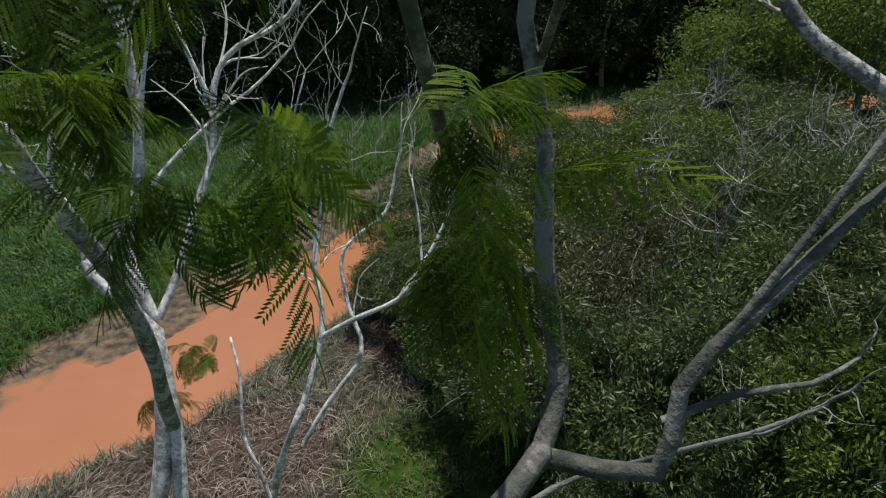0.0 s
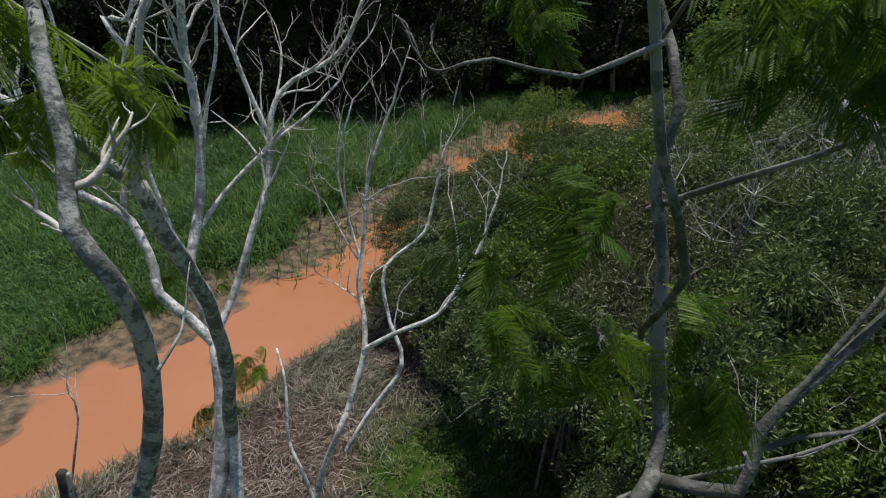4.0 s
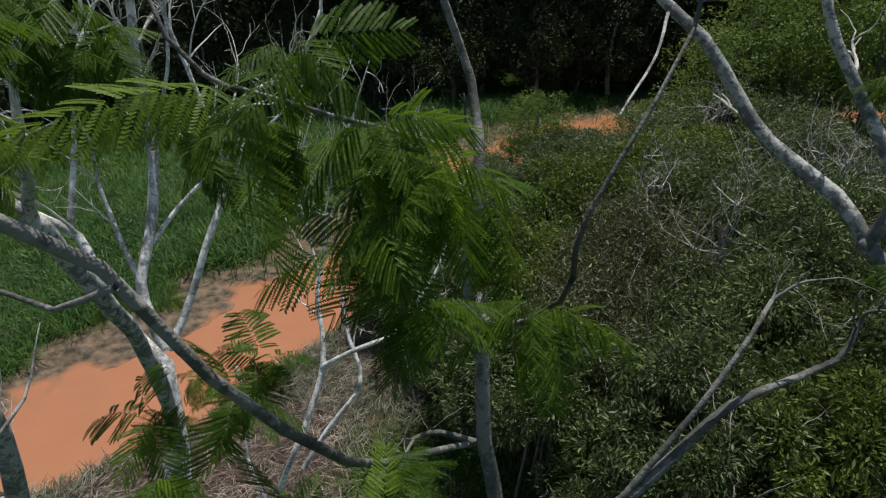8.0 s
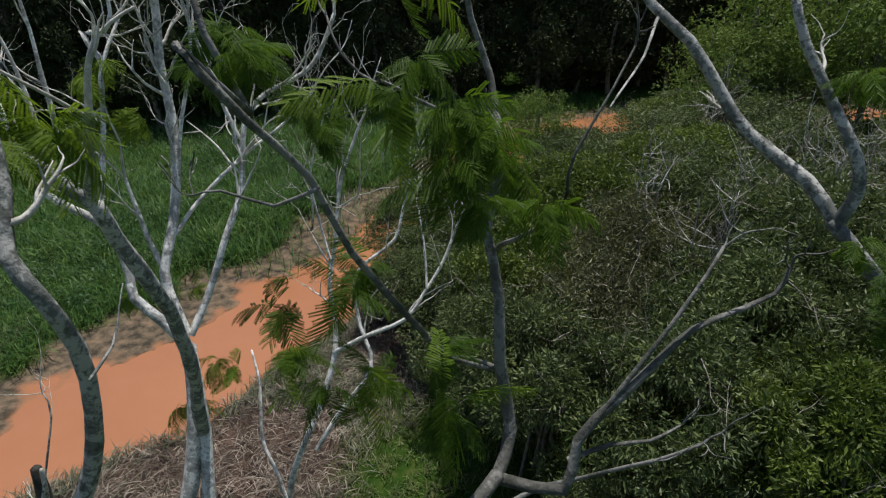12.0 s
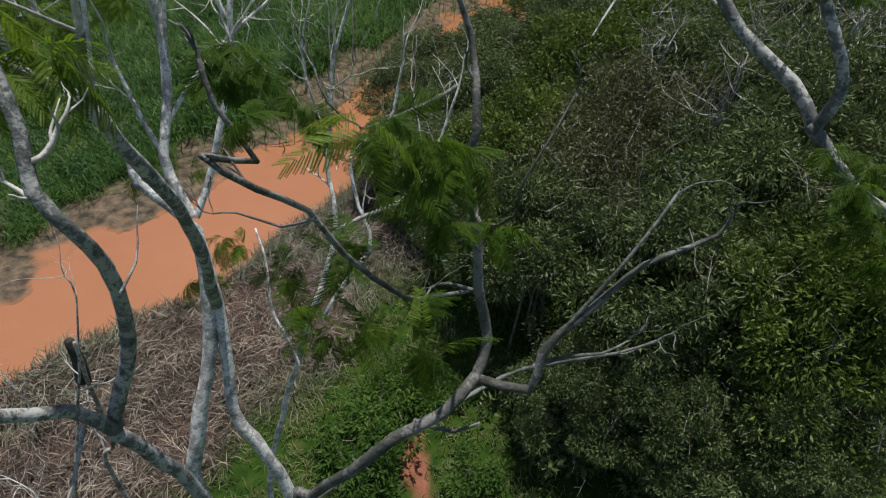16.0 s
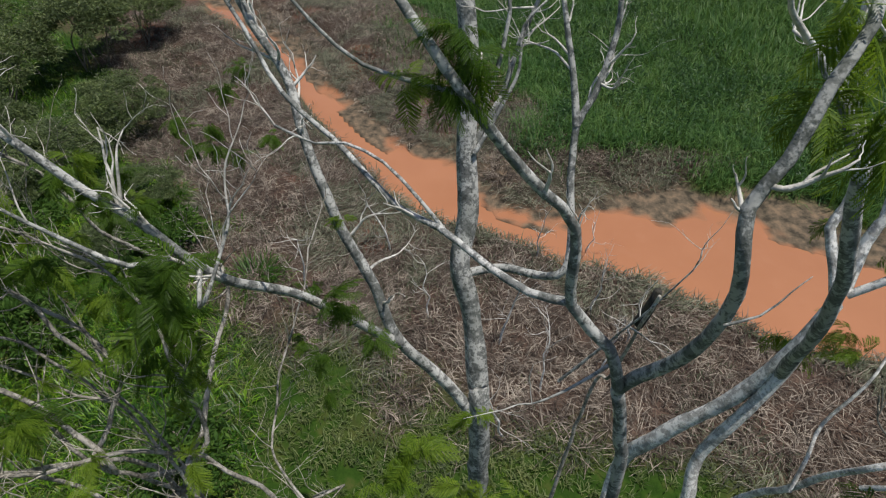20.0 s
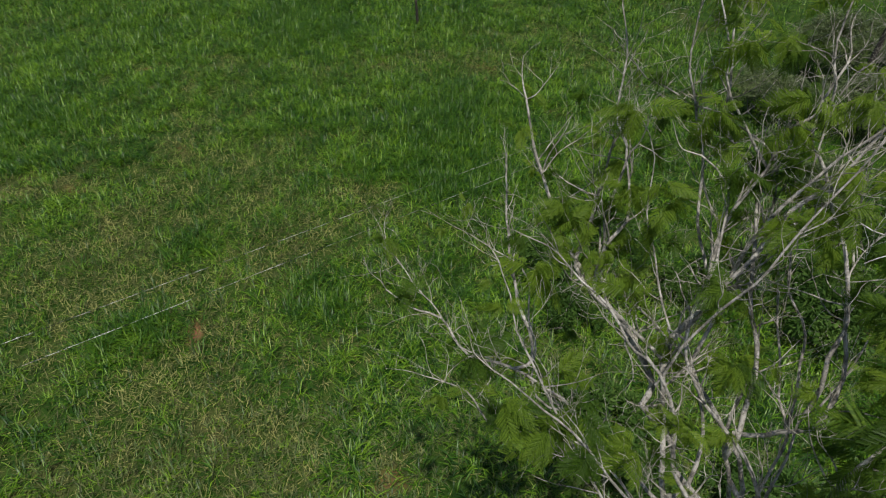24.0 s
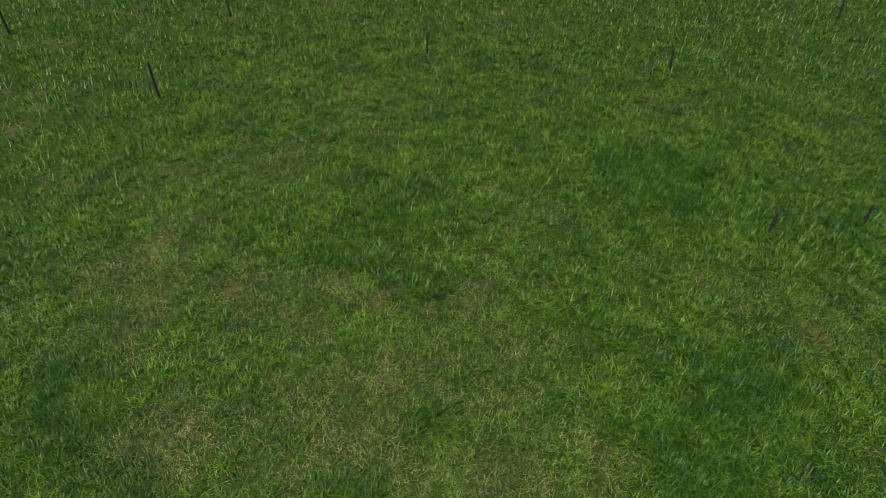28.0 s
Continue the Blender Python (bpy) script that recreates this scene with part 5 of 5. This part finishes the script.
def shrub(name, meshes, place, turn, size, label, category, group=""):
    ob = thing(name, (0, 0, 0), label, category, group)
    part("crown", meshes[0], ob)
    for me in meshes[1]:
        part("twig", me, ob, "dry leafless twig")
    for me in meshes[2]:
        part("stem", me, ob)
    ob.matrix_basis = pose(*place, 0, 0, turn) @ Matrix.Diagonal((*size, 1))
    return ob


THICK = [shrub_meshes("a", 1.5, 3.0, 70, 30000, 0.088, SHRUB, BRUSH, 0.135) for _ in range(4)]
THICK += [shrub_meshes("a", 1.5, 3.0, 64, 27000, 0.082, OLIVE, BRUSH, 0.17), shrub_meshes("t", 1.5, 3.0, 60, 17000, 0.08, RUSSET, BRUSH, 0.12)]
HERB = [shrub_meshes("h", 0.6, 0.7, 30, 2600, 0.09, BRIGHT, BRUSH) for _ in range(2)]
LOW = [shrub_meshes("l", 0.6, 0.8, 24, 1100, 0.11, SHRUB, BRUSH) for _ in range(3)]
SPOTS = [(1.6, 7.2, 1.6, 3.6), (3.3, 6.2, 1.7, 4.0), (5.0, 5.4, 1.7, 4.2), (0.7, 8.6, 1.4, 3.0), (2.6, 8.2, 1.7, 4.0), (4.6, 7.6, 1.8, 4.4),
         (6.6, 6.6, 1.8, 4.5), (-0.1, 10.6, 1.4, 2.8), (1.6, 10.2, 1.7, 3.6), (3.8, 10.2, 1.9, 4.4), (6.2, 9.4, 2.0, 4.8)]
SPOTS += [(8.4, 8.4, 2.0, 5.0), (-0.6, 12.6, 1.3, 2.4), (1.0, 13.0, 1.7, 3.2), (3.2, 13.0, 1.9, 4.0), (5.8, 12.6, 2.1, 4.2), (8.6, 11.8, 2.1, 4.2),
          (11.0, 11.0, 2.2, 4.4), (1.2, 16.0, 1.6, 2.8), (3.6, 16.4, 1.9, 3.6), (6.4, 16.0, 2.2, 3.8), (9.4, 15.4, 2.3, 4.0), (12.4, 14.6, 2.3, 4.4)]
# The shrubs from (1.8, 4.9) to (4.7, 4.1) are added to shade the thicket's foot.
SPOTS += [(-1.3, 14.6, 1.3, 2.3), (-0.7, 16.8, 1.5, 2.4), (1.3, 19.0, 1.4, 2.0), (3.2, 21.6, 1.4, 1.8), (-1.4, 11.6, 1.0, 2.0), (4.5, 19.5, 1.8, 2.8), (7.5, 20.0, 2.2, 3.2), (10.8, 19.4, 2.3, 3.6), (3.6, 4.4, 1.2, 1.9), (8.6, 24.0, 2.0, 2.6), (12.0, 24.0, 2.4, 4.2), (1.8, 4.9, 0.9, 2.2), (2.8, 4.5, 1.0, 2.5), (4.7, 4.1, 1.1, 2.6), (13.5, 27.5, 2.2, 3.4), (16.5, 28.5, 2.4, 3.8), (10.8, 27.4, 1.8, 2.2)]
for n, (x, y, r, h) in enumerate(SPOTS):
    shrub("shrub", THICK[4 if n % 6 == 2 else 5 if n in (4, 9, 14, 20) else n % 4], (x, y, float(height(x, y))), rng.uniform(0, 360), (r / 1.5, r / 1.5, h / 3.0),
          "dense olive-green shrub with narrow leaves and dry twigs in a thicket", "shrub", "thicket shrubs")
for n in range(22):
    x, y = rng.uniform(-15, -3), rng.uniform(-9, 0.5)
    if matted(np.array([x]), np.array([y]))[0] < 0.1:
        s = rng.uniform(0.7, 1.5)
        shrub("herb_bush", HERB[n % 2], (x, y, float(height(x, y))), rng.uniform(0, 360), (s, s, s * rng.uniform(0.6, 1.1)),
              "low bright green leafy bush on the ground", "bush", "low bushes")
for n, (x, y, r, h) in enumerate([(-1.1, 4.6, 0.8, 0.7), (-0.9, 5.2, 0.7, 0.6), (-1.3, 4.1, 0.6, 0.5), (0.4, 4.2, 0.5, 0.4), (-0.7, 5.6, 0.6, 0.6), (-0.1, 5.6, 0.5, 0.4)]):
    shrub("herb_bush", HERB[n % 2], (x, y, float(height(x, y))), rng.uniform(0, 360), (r / 0.6, r / 0.6, h / 0.7),
          "low bright green leafy bush on the ground", "bush", "low bushes")
for n in range(16):
    x, y = rng.uniform(1.2, 5.4), rng.uniform(4.3, 5.6)
    s = rng.uniform(0.7, 1.4)
    shrub("undergrowth_bush", LOW[n % 3], (x, y, float(height(x, y))), rng.uniform(0, 360), (s, s, s * rng.uniform(0.7, 1.3)),
          "loose dark green undergrowth bush in the thicket's shade", "bush", "undergrowth bushes")
for n, (x, y, r, h) in enumerate([(-19.0, -8.0, 1.6, 2.4), (-21.0, -6.0, 1.8, 2.6), (-18.0, -11.5, 1.8, 2.4), (-23.0, -4.5, 1.6, 2.2), (-17.0, -14.5, 1.6, 2.0), (-22.0, -10.0, 2.0, 3.0), (-14.2, -5.6, 1.3, 1.5), (-15.6, -7.6, 1.4, 1.8), (-12.6, -3.6, 0.9, 1.0), (-16.5, -4.4, 1.3, 1.6), (-10.8, -4.2, 0.8, 0.8), (-17.5, -9.2, 1.3, 1.7), (-15.0, -11.0, 1.4, 1.6), (-12.8, -12.6, 1.2, 1.4), (-20.0, -14.0, 1.6, 2.4), (-13.0, -6.6, 0.9, 1.1), (-11.8, -8.8, 0.8, 0.9)]):
    shrub("shrub", THICK[(n + 1) % 4], (x, y, float(height(x, y))), rng.uniform(0, 360), (r / 1.5, r / 1.5, h / 3.0),
          "dark green shrub at the edge of the pasture", "shrub", "pasture edge shrubs")


# ---- dead saplings ----
def dead_sapling(x, y, tall, label):
    """A leafless whitish sapling: a crooked stem with forked twigs."""
    z = float(height(x, y))
    ob = thing("dead_sapling", (x, y, z), label, "dead sapling", "dead saplings on the bank")
    lean = rng.normal(0, 0.14, 2)
    pts = [(0, 0, -0.05)]
    for k in range(1, 6):
        pts.append((lean[0] * tall * k / 5 + rng.normal(0, 0.03 * tall), lean[1] * tall * k / 5 + rng.normal(0, 0.03 * tall), tall * k / 5))
    v, f, cap, c, tan, run = tube(pts, 0.011 * tall + 0.006, 0.006, sides=6, step=0.12, lump=0.06, seed=int(rng.integers(0, 99)))
    me = bulk("stem", v, np.vstack([f[:, [0, 1, 2]], f[:, [0, 2, 3]], cap]), WHITE)
    me.polygons.foreach_set("use_smooth", np.ones(len(me.polygons), bool))
    part("stem", me, ob)
    for k in range(7):
        q = len(c) - 1 if k == 0 else int(rng.uniform(0.3, 0.95) * len(c))
        pieces = []
        twig(pieces, c[q], tan[q], tall * rng.uniform(0.25, 0.5), 0.007, 1, 0.3 if k == 0 else 0.7)
        part("twig", bulk("twig", *join(pieces), TWIG), ob)


for x, y, tall in [(-4.5, 2.4, 1.5), (-5.2, 3.3, 1.3), (-6.4, 3.0, 1.7), (-5.8, 5.3, 1.2), (-8.9, -0.3, 1.4), (-9.8, -1.9, 1.5), (-9.5, 1.6, 1.6), (-8.6, 6.0, 1.1), (-6.6, 5.0, 1.4), (-5.3, 4.5, 1.1), (-8.4, 4.6, 1.3), (-7.4, 1.9, 1.2)]:
    dead_sapling(x, y, tall, "leafless whitish dead sapling standing among dead reeds")
for x, y, tall in [(-4.8, 17.6, 3.0), (-4.0, 18.4, 3.4), (-2.9, 22.5, 3.2), (-1.6, 25.0, 2.8), (-3.6, 20.0, 2.4)]:
    dead_sapling(x, y, tall, "tall leafless whitish sapling at the meadow's edge by the water")


# ---- forest ----
x, y = scatter(5200, -24, 6, 5, 32, lambda x, y: np.clip(1 - 1.2 * muddy(x, y), 0, 1) * (1 - matted(x, y)) * (bank(x, y)[1] > 0) * np.clip(0.55 + vnoise(x, y, 0.35, 41), 0, 1))
v, f = leaf_cloud(np.stack([x, y, height(x, y) + rng.uniform(0.2, 0.6, len(x))], 1), rng.uniform(0.14, 0.34, len(x)), 60000, 0.10)
tagged(new("meadow_herbs", bulk("meadow_herbs", v, f, HERBS)), "broad-leaved green herbs in the far meadow", "herbs", "", "stuff")
def forest_meshes(spread, tall, low, clumps, count, size, mat):
    r = rng
    u = r.normal(size=(clumps, 3))
    u /= np.linalg.norm(u, axis=1)[:, None]
    k = r.uniform(0.4, 1.0, clumps)[:, None]
    cen = u * k * np.array([spread, spread, (tall - low) / 2]) + np.array([0, 0, (tall + low) / 2])
    v, f = leaf_cloud(cen, r.uniform(0.18, 0.36, clumps) * spread, count, size)
    crown = bulk("crown", v, f, mat)
    trunk = tube_mesh("trunk", [(0, 0, -0.1), (0.15, 0.1, tall * 0.35), (-0.1, 0.1, tall * 0.8)], 0.16, 0.06, BRUSH, step=0.8, sides=6)
    branches = []
    for q in range(6):
        end = cen[r.integers(0, clumps)]
        v, f, cap, *_ = tube([(0.1, 0.1, tall * 0.35), end * 0.6 + np.array([0, 0, tall * 0.15]), end], 0.06, 0.015, sides=5, step=0.8, lump=0.0)
        branches.append(bulk("branch", v, np.vstack([f[:, [0, 1, 2]], f[:, [0, 2, 3]], cap]), BRUSH))
    return crown, trunk, branches


def forest_tree(meshes, place, size, label, group):
    ob = thing("tree", (0, 0, 0), label, "tree", group)
    part("crown", meshes[0], ob)
    part("trunk", meshes[1], ob)
    for me in meshes[2]:
        part("branch", me, ob)
    ob.matrix_basis = pose(*place, 0, 0, rng.uniform(0, 360)) @ Matrix.Diagonal((size, size, size * rng.uniform(0.9, 1.15), 1))


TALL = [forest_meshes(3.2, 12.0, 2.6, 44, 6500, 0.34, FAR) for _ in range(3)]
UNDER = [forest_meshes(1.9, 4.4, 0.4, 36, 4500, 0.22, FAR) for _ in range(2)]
PALE = [forest_meshes(2.8, 7.5, 1.2, 50, 9000, 0.20, PALEFAR) for _ in range(2)]
EDGE = [(-46, 12.0), (-30, 18.5), (-19.3, 24.0), (-14.4, 26.5), (-8.6, 29.5), (-3.1, 31.0), (3.0, 33.0), (12, 36.0), (30, 38.0), (48, 40)]
ex, ey = np.array(EDGE).T
for row, (back, gap, meshes, what) in enumerate([(0.6, 2.3, UNDER, "dark leafy understorey tree at the forest edge"), (2.6, 2.6, UNDER, "dark leafy understorey tree at the forest edge"), (3.4, 4.0, TALL, "tall forest tree with deep shade in its leaf colour"), (7.0, 4.6, TALL, "tall forest tree with deep shade in its leaf colour"), (11.5, 5.0, TALL, "tall forest tree with deep shade in its leaf colour")]):
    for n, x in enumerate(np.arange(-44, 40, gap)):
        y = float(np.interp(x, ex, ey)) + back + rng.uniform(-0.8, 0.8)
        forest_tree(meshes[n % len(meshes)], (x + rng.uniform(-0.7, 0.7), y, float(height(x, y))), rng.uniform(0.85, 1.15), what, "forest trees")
# An added sheet in the dark leaf colour stands for the forest's shaded depth.
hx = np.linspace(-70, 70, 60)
sheet_rows = []
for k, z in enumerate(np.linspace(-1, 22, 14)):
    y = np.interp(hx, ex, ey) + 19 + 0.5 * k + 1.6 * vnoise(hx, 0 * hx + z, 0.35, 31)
    sheet_rows.append(np.stack([hx, y, 0 * hx + z + 0.6 * vnoise(hx, 0 * hx + z, 0.4, 32)], 1))
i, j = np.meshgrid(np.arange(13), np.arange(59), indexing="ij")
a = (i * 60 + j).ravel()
me = bulk("backdrop", np.vstack(sheet_rows), np.stack([a, a + 1, a + 61, a + 60], 1), FAR)
tagged(new("backdrop", me), "added dark sheet standing for the shaded depth behind the forest", "woods", "", "structure")
for n, (x, y, s) in enumerate([(10.4, 23.4, 0.8), (12.0, 25.0, 1.0), (15.0, 21.5, 1.05), (18.0, 19.5, 1.15), (15.5, 27.0, 1.25), (20.0, 25.0, 1.35), (22.5, 21.0, 1.35), (15.5, 17.0, 0.9)]):
    forest_tree(PALE[n % 2], (x, y, float(height(x, y))), s, "feathery lighter green tree behind the thicket", "feathery trees")
forest_tree(PALE[0], (2.9, 20.5, float(height(2.9, 20.5))), 0.50, "small pale leafy sapling by the water", "saplings")


# ---- fence and posts ----
def post(x, y, tall, r, lean, label, name="fence_post"):
    z = float(height(x, y))
    me = tube_mesh("post", [(0, 0, -0.3), (lean * 0.4, 0, tall * 0.5), (lean, 0.02, tall)], r * 1.1, r * 0.85, POST, sides=8, step=0.15, lump=0.10)
    ob = tagged(new(name, me), label, "post", "pasture posts")
    ob.location = (x, y, z)
    return ob


for x, y, tall, r, lean in [(21.2, -21.0, 1.6, 0.05, -0.12), (24.4, -30.2, 1.4, 0.05, 0.05), (11.8, -30.0, 0.95, 0.05, -0.03), (0.1, -33.2, 0.95, 0.05, 0.04),
                            (-4.65, -21.9, 0.75, 0.045, 0.06), (-8.0, -43.5, 1.1, 0.05, 0.2), (34.0, -23.4, 1.2, 0.05, -0.2), (-7.6, -23.6, 0.7, 0.04, 0.05)]:
    post(x, y, tall + 0.25, r * 1.2, lean, "thin weathered dark wooden stake standing in pasture grass")
ENDS = [(-16.0, -12.5), (20.0, -0.57)]
for x, y in ENDS:
    post(x, y, 3.2, 0.08, 0.0, "tall weathered wooden fence post holding barbed wire")
fence = thing("wire_fence", (-16.0, -12.5, 0), "two slack strands of dull barbed wire above pasture grass", "fence")
for z0, z1 in ((2.80, 3.10), (2.44, 2.55)):
    ends = np.array([(*ENDS[0], z0), (*ENDS[1], z1)])
    pts = [ends[0] + (ends[1] - ends[0]) * s - np.array([0, 0, 0.10 * 4 * s * (1 - s)]) for s in np.linspace(0, 1, 33)]
    v, f, cap, c, tan, run = tube(pts, 0.0027, 0.0027, sides=5, step=0.5, lump=0.0)
    ob = part("wire", bulk("wire", v, np.vstack([f[:, [0, 1, 2]], f[:, [0, 2, 3]], cap]), WIRE), fence)
    ob.matrix_parent_inverse = Matrix.Translation((16.0, 12.5, 0))
    pieces = []
    for s in np.arange(0.1, run[-1], 0.14):
        p = np.array([np.interp(s, run, c[:, k]) for k in range(3)])
        d = rng.normal(size=3)
        d *= 0.016 / np.linalg.norm(d)
        v, f, cap, *_ = tube([p - d, p + d], 0.0028, 0.002, sides=3, step=9, lump=0.0)
        pieces.append((v, np.vstack([f[:, [0, 1, 2]], f[:, [0, 2, 3]], cap])))
    tagged(part("barbs", bulk("barbs", *join(pieces), WIRE), ob), kind="stuff")



# ---- dead brush standing in the thicket ----
def dead_bush(x, y, tall, spread):
    """Leafless pale stems that rise through the shrubs and fork into a tangle of bent twigs."""
    z = float(height(x, y))
    ob = thing("dead_bush", (x, y, z), "leafless grey dead bush tangled among the thicket's shrubs", "dead bush", "dead bushes in the thicket")
    for s in range(5):
        turn = rng.uniform(0, 2 * math.pi)
        out = np.array([math.cos(turn), math.sin(turn), 0.0]) * spread * rng.uniform(0.3, 0.9)
        top = out + np.array([0, 0, tall * rng.uniform(0.86, 1.0)])
        pts = [out * 0.1 + np.array([0, 0, -0.05]), out * 0.3 + np.array([0, 0, tall * 0.4]), out * 0.7 + np.array([0, 0, tall * 0.75]), top]
        v, f, cap, c, tan, run = tube(pts, 0.026, 0.010, sides=5, step=0.15, lump=0.05, seed=int(rng.integers(0, 99)))
        part("stem", bulk("stem", v, np.vstack([f[:, [0, 1, 2]], f[:, [0, 2, 3]], cap]), TAN), ob)
        for k in range(6):
            q = len(c) - 1 if k == 0 else int(rng.uniform(0.72, 0.98) * len(c))
            pieces = []
            twig(pieces, c[q], tan[q], spread * rng.uniform(0.6, 1.2), 0.010, 1, 0.35 if k == 0 else 0.8)
            part("twig", bulk("twig", *join(pieces), WHITE if k % 2 else TAN), ob)


for x, y, tall, spread in [(6.5, 11.4, 4.7, 0.9), (7.3, 11.0, 4.9, 0.8), (8.6, 12.7, 4.5, 0.9), (9.8, 13.0, 4.7, 0.8), (8.6, 20.0, 3.6, 1.0), (10.0, 21.8, 3.8, 0.9), (4.3, 8.9, 4.4, 0.7), (3.9, 11.4, 4.4, 0.7)]:
    dead_bush(x, y, tall, spread)
for n, (x, y, r, h) in enumerate([(17.6, 29.4, 1.7, 2.6), (19.6, 29.6, 1.8, 2.8), (21.4, 29.2, 1.8, 2.8), (23.2, 29.6, 1.8, 2.8)]):
    shrub("shrub", THICK[n % 4], (x, y, float(height(x, y))), rng.uniform(0, 360), (r / 1.5, r / 1.5, h / 3.0),
          "dark green shrub on the bank behind the thicket", "shrub", "thicket shrubs")
